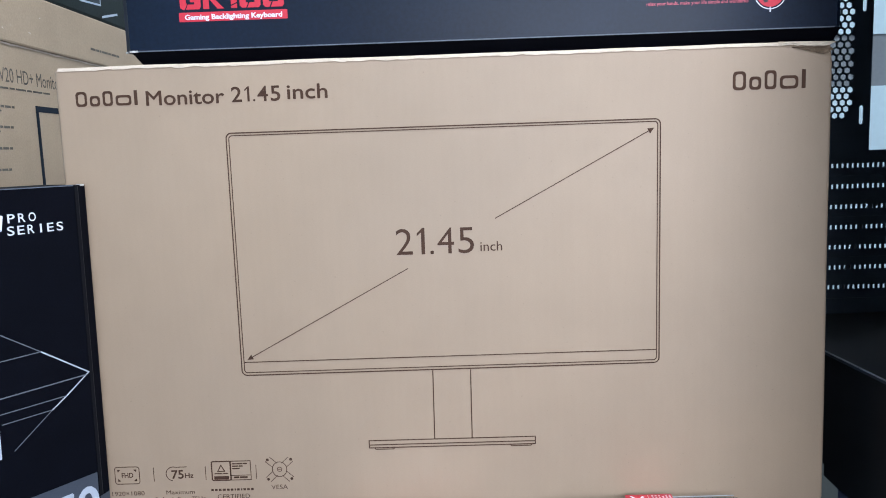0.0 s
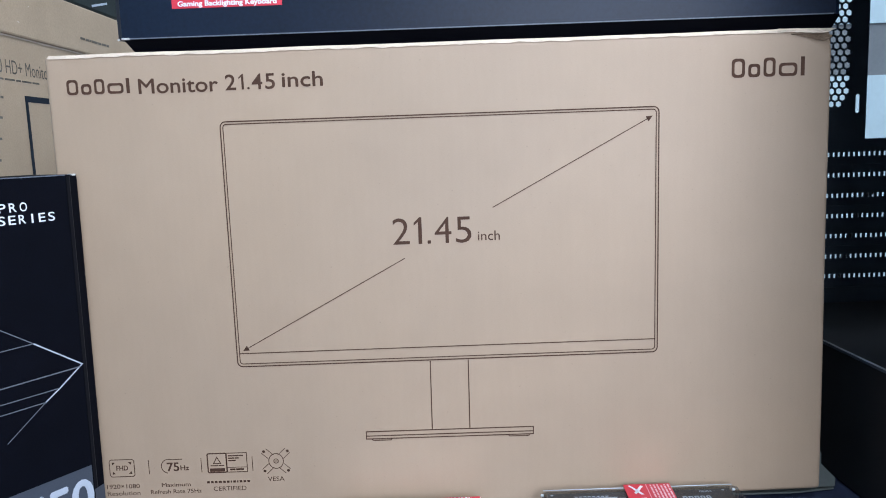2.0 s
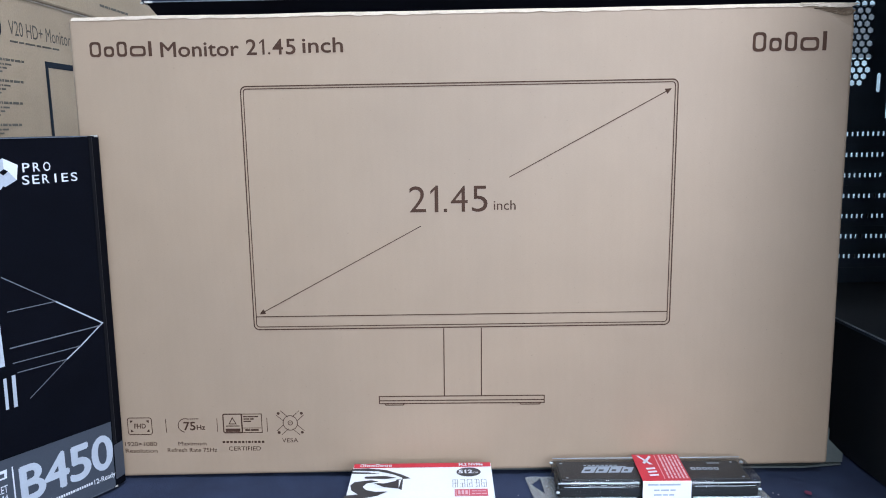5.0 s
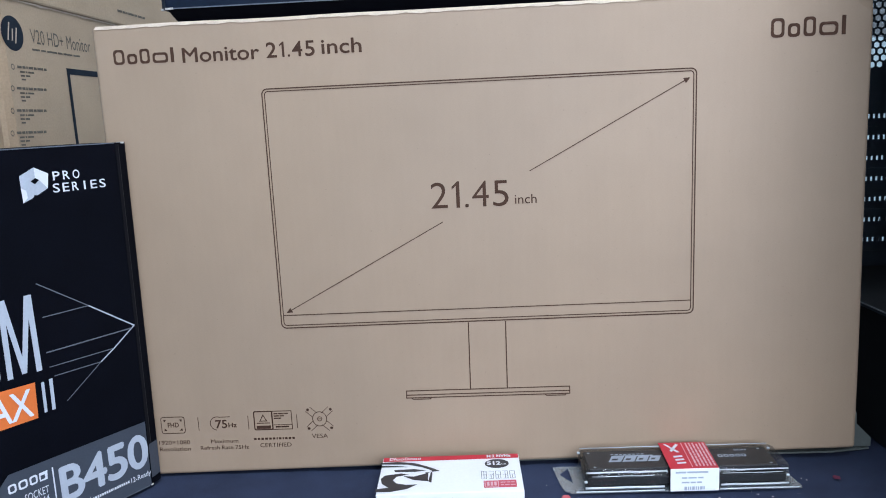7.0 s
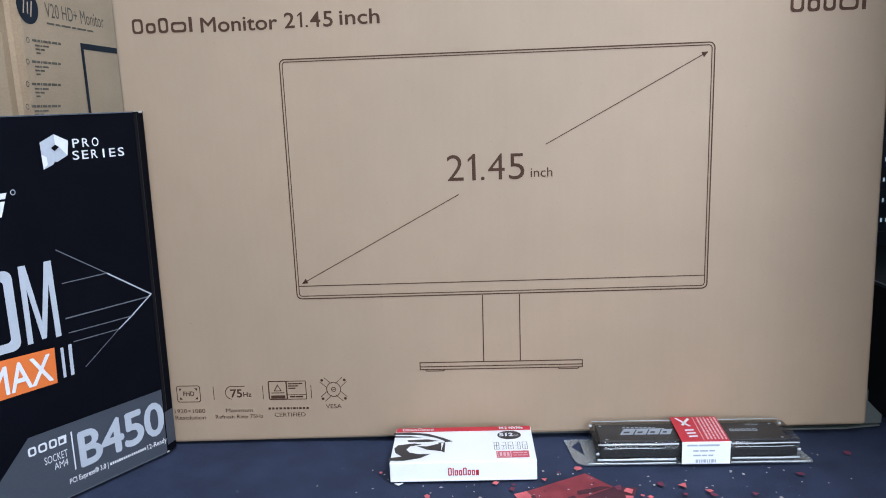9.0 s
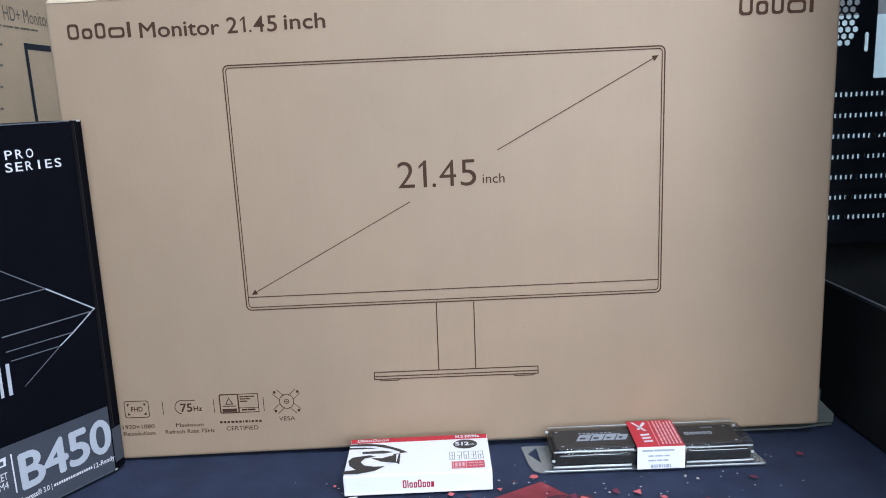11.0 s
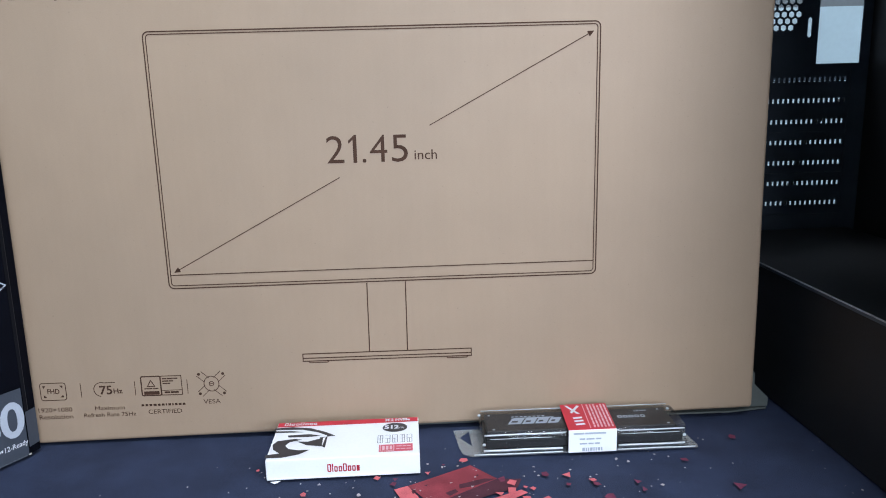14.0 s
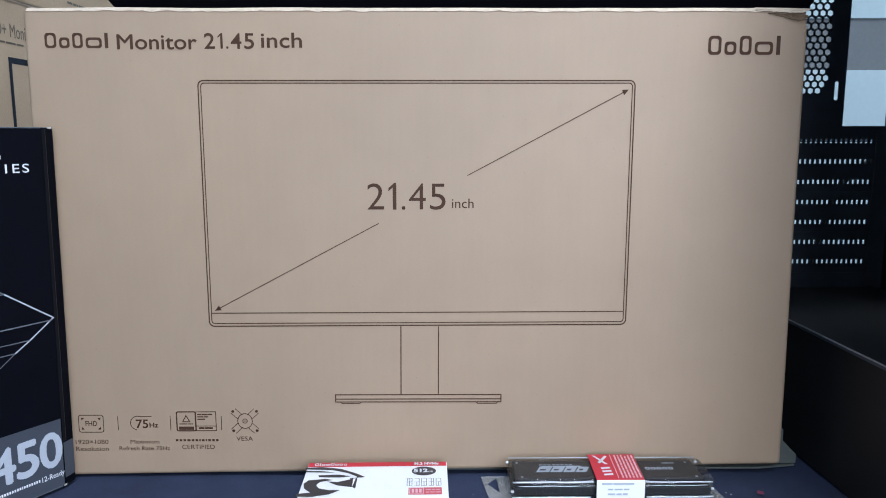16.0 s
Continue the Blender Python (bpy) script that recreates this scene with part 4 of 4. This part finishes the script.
# ---- memory pack in clear blister ----
pack = thing("memory_pack", pose(0.1415, -0.0275, 0.0013, 0, 0, 0.3), "black memory module in a clear plastic blister with red label", "blister pack")
tab = [(-0.0805, -0.0215), (0.0895, -0.0215), (0.0905, -0.018), (0.086, 0.019), (-0.086, 0.0225), (-0.0915, 0.0215), (-0.0885, -0.008), (-0.0862, -0.0175)]
part("flange", plate(tab, [[(-0.0875, 0.0090), (-0.0795, 0.0195), (-0.0785, -0.0060)]], thick=0.0006), CLEAR_FLANGE, pack, "clear flange with a hanging hole", pose(0, 0, 0.0012))


def shell(x0, x1, y0, y1, z0, z1, in0, fold):
    """An open-bottomed clear tray pressed from thin sheet, rounded at the shoulders."""
    bm = bmesh.new()
    rows = []
    for z, s in ((z0, 0), (z0 + 0.45 * (z1 - z0), in0), (z1 - fold, in0), (z1, in0 + fold), (z1, in0 + fold * 2)):
        rows.append([bm.verts.new((x, y, z)) for x, y in rounded(x0 + s, y0 + s, x1 - s, y1 - s, 0.003, 4)])
    for q, r in zip(rows, rows[1:]):
        for k in range(len(q)):
            bm.faces.new((q[k], q[(k + 1) % len(q)], r[(k + 1) % len(q)], r[k]))
    bm.faces.new(rows[-1])
    return bm


part("blister", shell(-0.0735, 0.0835, -0.0205, 0.0200, 0.001, 0.0180, 0.0018, 0.0012), CLEAR, pack, "clear pressed plastic cover", smooth=True)
# milky tubes stand in for reflection bands along the folds
for y, z, x0, x1, r in ((-0.0196, 0.0162, -0.0705, -0.010, 0.0007), (-0.0198, 0.0160, 0.029, 0.0795, 0.0006), (-0.0199, 0.0132, -0.066, -0.020, 0.0003), (-0.0199, 0.0134, 0.032, 0.076, 0.0003),
                        (-0.0206, 0.0044, -0.071, -0.012, 0.0009), (-0.0206, 0.0046, 0.030, 0.080, 0.0008), (-0.0213, 0.0017, -0.078, -0.012, 0.0006), (-0.0213, 0.0017, 0.029, 0.088, 0.0006)):
    part("fold", tube([(x0 + (x1 - x0) * k / 12, y + 0.00008 * math.sin(1.1 * k + 90 * z), z + 0.00010 * math.sin(0.7 * k + 700 * z + x0 * 90)) for k in range(13)], r, 6), CLEAR_GLINT, pack, "milky strip painting a reflection along a fold", smooth=True)
# small whitish blobs stand in for highlights at the corners
for x, y, z in ((-0.0705, -0.0188, 0.0085), (0.0800, -0.0185, 0.0100), (0.0770, 0.0120, 0.0172), (-0.0715, 0.0130, 0.0172)):
    part("corner_glint", box(x - 0.0013, x + 0.0013, y - 0.0010, y + 0.0010, z - 0.0010, z + 0.0010, 0.0008), CLEAR_GLINT, pack, "milky blob painting a corner highlight", smooth=True)
part("fold", tube([(-0.070, 0.0188, 0.0182), (0.078, 0.0188, 0.0182)], 0.0004, 6), CLEAR_GLINT, pack, "milky strip painting a reflection along a fold", smooth=True)
part("module", box(-0.0690, 0.0790, -0.0180, 0.0158, 0.0048, 0.0112, 0.0006), RUBBER, pack, "second black module under the first")
module = part("module", box(-0.0675, 0.0745, -0.0145, 0.0158, 0.0118, 0.0168, 0.0006), SPREADER, pack, "black heat-spreader memory module")
MT = pose(0, 0, 0.01695)
logo = join(*[plate([(x, -0.0040), (x + w, -0.0040), (x + w + 0.0042, 0.0052), (x + 0.0042, 0.0052)], [[(x + 0.0030, -0.0012), (x + w - 0.0022, -0.0012), (x + w - 0.0010, 0.0016), (x + 0.0042, 0.0016)]]) for x, w in ((-0.0510, 0.0098), (-0.0402, 0.0090), (-0.0302, 0.0086), (-0.0206, 0.0082))],
            plate([(-0.0478, 0.0052), (-0.0150, 0.0052), (-0.0142, 0.0068), (-0.0440, 0.0068)]))
part("logo_print", logo, SILVER_PRINT, module, "pale slanted logotype shapes", MT)
part("logo_print", bars(-0.047, 0.0080, 0.026, 0.0014, (1, 1, 1, 1, 1, 1, 1, 1), 0.5), SILVER_PRINT, module, "", MT)
part("name_print", glyphs(0.0345, -0.0005, 0.0215, 0.0046, ((1, 1), (1, 1), (1, 1), (1, 1), (1, 1)), 0.0011), SILVER_PRINT, module, "", MT)
part("type_print", lettering("DDR4", 0.050, 0.0100, 0.0095, 0.0024, 0.03), SILVER_PRINT, module, "", MT)
for x, y in ((-0.0625, -0.0120), (-0.064, 0.0125), (0.0700, -0.0120), (0.0690, 0.0125)):
    part("rivet", join(plate(ellipse(x, y, 0.0012, 0.0010, 12))), SILVER_PRINT, module, "", MT)
band = part("label_band", join(plate([(-0.0065, 0.0222), (0.0300, 0.0222), (0.0275, -0.0225), (-0.0082, -0.0225)], thick=0.0003)), RED_PRINT, pack, "red wrap-round label", pose(0, 0, 0.0193))
rnd = random.Random(21)
words = [[(0.0085, -0.0205), (0.0090, -0.0205), (0.0112, 0.0208), (0.0107, 0.0208)]]
for k in range(6):
    v0 = -0.0195
    while v0 < 0.0185:
        v1 = min(v0 + rnd.uniform(0.0030, 0.0075), 0.0200)
        lean, x = 0.053, 0.0116 + 0.0027 * k
        words.append([(x + lean * (v0 + 0.02), v0), (x + 0.0013 + lean * (v0 + 0.02), v0), (x + 0.0013 + lean * (v1 + 0.02), v1), (x + lean * (v1 + 0.02), v1)])
        v0 = v1 + 0.0009
part("label_print", shapes(*words), BLUSH_PRINT, band, "rows of fine pale print", pose(0, 0, 0.0003))
part("label_logo", shapes([(-0.0035, 0.0195), (-0.0015, 0.0195), (0.0060, 0.0040), (0.0035, 0.0040)], [(0.0065, 0.0195), (0.0080, 0.0175), (0.0000, 0.0050), (-0.0015, 0.0070)], [(-0.0010, -0.0020), (0.0060, -0.0010), (0.0060, -0.0038), (-0.0010, -0.0048)],
                          [(-0.0010, -0.0075), (0.0060, -0.0065), (0.0060, -0.0092), (-0.0010, -0.0102)], [(-0.0010, -0.0130), (0.0060, -0.0120), (0.0060, -0.0147), (-0.0010, -0.0157)]), WHITE_PRINT, band, "white logo shapes", pose(0, 0, 0.0003))
sticker = part("sticker", box(-0.0082, 0.0278, -0.0229, -0.0224, 0.0012, 0.0192, 0.0002), WHITE_CARD, pack, "white sticker on the front")
part("sticker_print", join(bars(-0.0045, 0.0158, 0.0240, 0.0014, (2, 4), 0.05)), SILVER_PRINT, sticker, "", pose(0, -0.0233, 0) @ FRONT)
part("sticker_print", join(bars(0.0000, 0.0115, 0.0160, 0.0012, (2, 3, 2), 0.2), bars(0.0000, 0.0078, 0.0150, 0.0012, (3, 2, 2), 0.2), bars(0.0020, 0.0025, 0.0150, 0.0026, (2, 1, 1, 2, 1, 1, 2, 1), 0.5)), SILVER_PRINT, sticker, "", pose(0, -0.0233, 0) @ FRONT)

# ---- white cabinet behind the case ----
cabinet = thing("display_cabinet", pose(0, 0.80, 0), "white painted cabinet with a grey band, behind the computer case", "cabinet")
for y0, z0, z1 in ((0, 0, 0.259), (0, 0.270, 0.387), (0, 0.477, 0.80), (0.03, 0.2592, 0.2698)):
    part("panel", box(0.25, 1.15, y0, 0.14, z0, z1), CABINET, cabinet)
part("grey_band", box(0.25, 1.15, 0.006, 0.14, 0.387, 0.477), GREY_PANEL, cabinet)
part("shadow_gap", box(0.251, 1.149, 0.012, 0.03, 0.259, 0.270), BLACK_STEEL, cabinet)

# ---- open computer case ----
CY = 0.215
case = thing("computer_case", pose(0, 0, 0.001), "black steel computer case with one side open", "computer case")
PANEL = pose(0, CY, 0) @ FRONT @ Matrix.Translation((0.0257, 0.2867, 0)) @ Matrix.Diagonal((1.033, 1.033, 1, 1)) @ Matrix.Translation((-0.025, -0.284, 0))
hexes, HEX_PITCH, HR = [], 0.0072, 0.0031
for j in range(-10, 11):
    for i in range(-10, 11):
        hx, hz = 0.341 + (i + 0.5 * (j % 2)) * HEX_PITCH, 0.370 + j * 0.00625
        if abs(hz - 0.370) < 0.0620 and abs(hx - 0.341) < 0.0640 - (hz - 0.370) ** 2 / 0.8:
            hexes.append(ellipse(hx, hz, HR, HR, 6, math.pi / 6))
slots = [rounded(0.4118, z, 0.4158, z + 0.0185, 0.0018, 3) for z in (0.3045, 0.4135)]
io = rect(0.4225, 0.2790, 0.4660, 0.4370)
pci = rect(0.3100, 0.1290, 0.4585, 0.2740)
part("rear_panel", plate(rect(0.275, 0.010, 0.485, 0.470), [*hexes, *slots, io, pci], 0.0012), BLACK_STEEL, case, "perforated rear panel with fan vent", PANEL)
PITCH = 0.0206
for r in range(7):
    z = 0.2640 - r * PITCH
    top = 0.2760 if r == 0 else z + PITCH / 2 + 0.0003
    low = 0.1270 if r == 6 else z - PITCH / 2 - 0.0003
    holes = [rect(0.4530 - 0.0051 * k, z - 0.0021, 0.4530 - 0.0051 * k + 0.0022, z + 0.0021) for k in range(28)]
    part("slot_cover", plate(rect(0.3080, low, 0.4600, top), holes, 0.001), BLACK_STEEL, case, "", pose(0, 0.0004 if r % 2 else 0.0016, 0) @ PANEL)
part("motherboard_tray", box(0.490, 0.494, -0.235, CY - 0.002, 0.010, 0.470), SHEET_DARK, case)
part("side_wall", box(0.512, 0.514, -0.250, CY, 0.0, 0.475), SHEET_DARK, case)
SKEW = pose(0.33, 0, 0, 0, 0, 2.5) @ pose(-0.33, 0, -0.002)  # the shroud sits a little askew
part("power_supply_shroud", join(box(0.3255, 0.489, -0.235, CY - 0.012, 0.002, 0.1145, 0.0015)), SHEET_DARK, case, "black shroud over the power supply", SKEW)
part("shroud_lip", box(0.3235, 0.3262, -0.235, CY - 0.003, 0.1125, 0.1155, 0.0006), BLACK_STEEL, case, "", SKEW)
# thin pale line paints the highlight on the shroud's edge
part("lit_lip", tube([(0.3234, -0.235, 0.1157), (0.3234, CY - 0.003, 0.1157)], 0.0006, 6), LIP_HIGHLIGHT, case, "painted highlight along the shroud edge", SKEW)
part("roof", box(0.275, 0.514, -0.250, CY, 0.476, 0.481), BLACK_STEEL, case)
part("front_panel", box(0.310, 0.514, -0.262, -0.238, 0.0, 0.475, 0.003), BLACK_STEEL, case)
part("rear_post", box(0.275, 0.282, CY - 0.012, CY - 0.001, 0.0, 0.470), BLACK_STEEL, case)

cable = thing("power_cable", Matrix.Translation((-0.0001, 0.0185, -0.0067)) @ Matrix.Scale(1.033, 4), "black cable hanging behind the computer case", "cable")
part("cord", tube([(0.475, 0.206, 0.256), (0.466, 0.201, 0.249), (0.456, 0.199, 0.243), (0.443, 0.198, 0.233), (0.430, 0.198, 0.221), (0.422, 0.198, 0.202), (0.415, 0.198, 0.181), (0.410, 0.198, 0.160), (0.406, 0.198, 0.139), (0.403, 0.198, 0.11), (0.402, 0.198, 0.0150)], 0.0032, 8), RUBBER, cable, smooth=True)

# ---- cartons stacked at the back ----
second = thing("second_monitor_carton", pose(-0.55, 0.298, 0.0), "aged brown monitor carton with grey printing, standing behind", "cardboard box")
bm = box(-0.15, 0, 0, 0.52, 0, 0.4495)
bmesh.ops.bevel(bm, geom=[e for e in bm.edges if all(v.co.x > -0.01 and v.co.y < 0.01 for v in e.verts)], offset=0.016, segments=5, affect="EDGES")
bmesh.ops.subdivide_edges(bm, edges=[e for e in bm.edges if abs(e.verts[0].co.z - e.verts[1].co.z) > 0.1], cuts=40)
for v in bm.verts:
    x, y, z = v.co
    if x > -0.03 and y < 0.03:  # knocks along the worn corner
        k = noise.noise(Vector((z * 38, 4.0, 0))) - 0.15
        v.co.x -= 0.0035 * max(0, k)
        v.co.y += 0.0035 * max(0, k)
part("carton_body", bm, KRAFT_OLD, second)
SIDE = pose(0.0004, -0.297, 0.0055) @ Matrix(((0, 0, 1, 0), (1, 0, 0, 0), (0, 1, 0, 0), (0, 0, 0, 1)))


def on_second(name, bm, mat, label="", lift=0.0):
    return part(name, bm, mat, second, label, pose(lift, 0, 0) @ SIDE)


on_second("round_logo", plate(ellipse(0.330, 0.4035, 0.0222, 0.0205, 36)), BLUE_INK, "dark round logo")
on_second("logo_mark", shapes([(0.318, 0.395), (0.3205, 0.395), (0.3265, 0.416), (0.324, 0.416)], [(0.3265, 0.395), (0.329, 0.395), (0.332, 0.409), (0.3295, 0.409)], [(0.3325, 0.392), (0.335, 0.392), (0.3405, 0.411), (0.338, 0.411)]), KRAFT_RAW, "", 0.0003)
on_second("title_print", lettering("V20 HD+ Monitor", 0.3675, 0.3955, 0.149, 0.0180, 0.0), GREY_INK)
on_second("subtitle_print", bars(0.3675, 0.3866, 0.116, 0.0024, (3, 2, 4, 2, 4, 3), 0.14), GREY_INK)
for z in (0.3630, 0.3375, 0.3110, 0.2845, 0.2580):
    dy = (z - 0.363) * 0.25
    on_second("feature_text", join(bars(0.3300 + dy, z, 0.064, 0.0030, (3, 2, 1, 3, 2, 4, 2), 0.2), bars(0.3350 + dy, z - 0.0052, 0.030, 0.0022, (3, 1, 4), 0.2), bars(0.3350 + dy, z - 0.0098, 0.020, 0.0022, (2, 2), 0.2), bars(0.336 + dy, z - 0.0142, 0.009, 0.0020), ribbon(ellipse(0.3215 + dy, z + 0.001, 0.003, 0.003, 14), 0.0012, True)), GREY_INK)
on_second("screen_picture", plate(rect(0.4430, 0.060, 0.790, 0.3695), [rect(0.4505, 0.075, 0.782, 0.3615)]), BLUE_INK, "blue outline of a monitor")
part("end_print", lettering("V20 HD+ Monitor", -0.128, 0.396, 0.107, 0.0125), GREY_INK, second, "", pose(0, -0.0004, 0) @ FRONT)

bm = bmesh.new()
bmesh.ops.create_grid(bm, x_segments=60, y_segments=1, size=0.5)
for v in bm.verts:
    y, k = 0.26 + v.co.x * 0.51, v.co.y + 0.5
    v.co = (0.0012 + 0.0012 * noise.noise(Vector((y * 30, 1, 0))), y, 0.4500 - (0.0020 + 0.0012 * noise.noise(Vector((y * 45, 5, 0)))) * (1 - k))
part("open_flap", bm, EDGE_RAW_LIT, second, "pale ragged edge of the top flap")

third = thing("flat_carton", pose(-0.55, 0.26, 0.450), "aged brown flat carton lying on the standing carton", "cardboard box")
part("carton_body", box(-0.15, 0.004, 0, 0.60, 0, 0.0710, 0.003), KRAFT_OLD, third)
part("side_print", bars(0.350, 0.020, 0.100, 0.0035, (3, 2, 1, 4, 2, 3, 2), 0.14), GREY_INK, third, "", pose(0.0044, 0, 0) @ Matrix(((0, 0, 1, 0), (1, 0, 0, 0), (0, 1, 0, 0), (0, 0, 0, 1))))

# pale flecks paint the glints of crumpled tape
rnd = random.Random(4)
glints = [[(y + rnd.uniform(-0.006, 0.006), z + rnd.uniform(-0.003, 0.003)) for _ in range(3)] for y, z in [(rnd.uniform(0.05, 0.22), rnd.uniform(0.012, 0.050)) for _ in range(9)]]
for bit in glints:
    part("tape_glint", plate(bit), EDGE_RAW_LIT, third, "painted glint on a crumpled bit of tape", pose(0.0046, 0, 0) @ Matrix(((0, 0, 1, 0), (1, 0, 0, 0), (0, 1, 0, 0), (0, 0, 0, 1))))

wrapped = thing("wrapped_panel", pose(-0.552, 0.30, 0.521), "dark glass panel wrapped in green film, lying on the cartons", "panel")
part("film_wrap", box(-0.14, 0.0, 0, 0.50, 0, 0.14, 0.006), GREEN_FILM, wrapped)
YZ = Matrix(((0, 0, 1, 0), (1, 0, 0, 0), (0, 1, 0, 0), (0, 0, 0, 1)))
part("pane", plate(rect(0.01, 0.028, 0.368, 0.135)), PANE, wrapped, "dark blue pane", pose(0.0005, 0, 0) @ YZ)
part("pale_edge", join(ribbon([(0.30, 0.022), (0.369, 0.027), (0.372, 0.135)], 0.0030), ribbon([(0.372, 0.009), (0.430, 0.023)], 0.0035)), SILVER_PRINT, wrapped, "pale edge of the film", pose(0.0008, 0, 0) @ YZ)
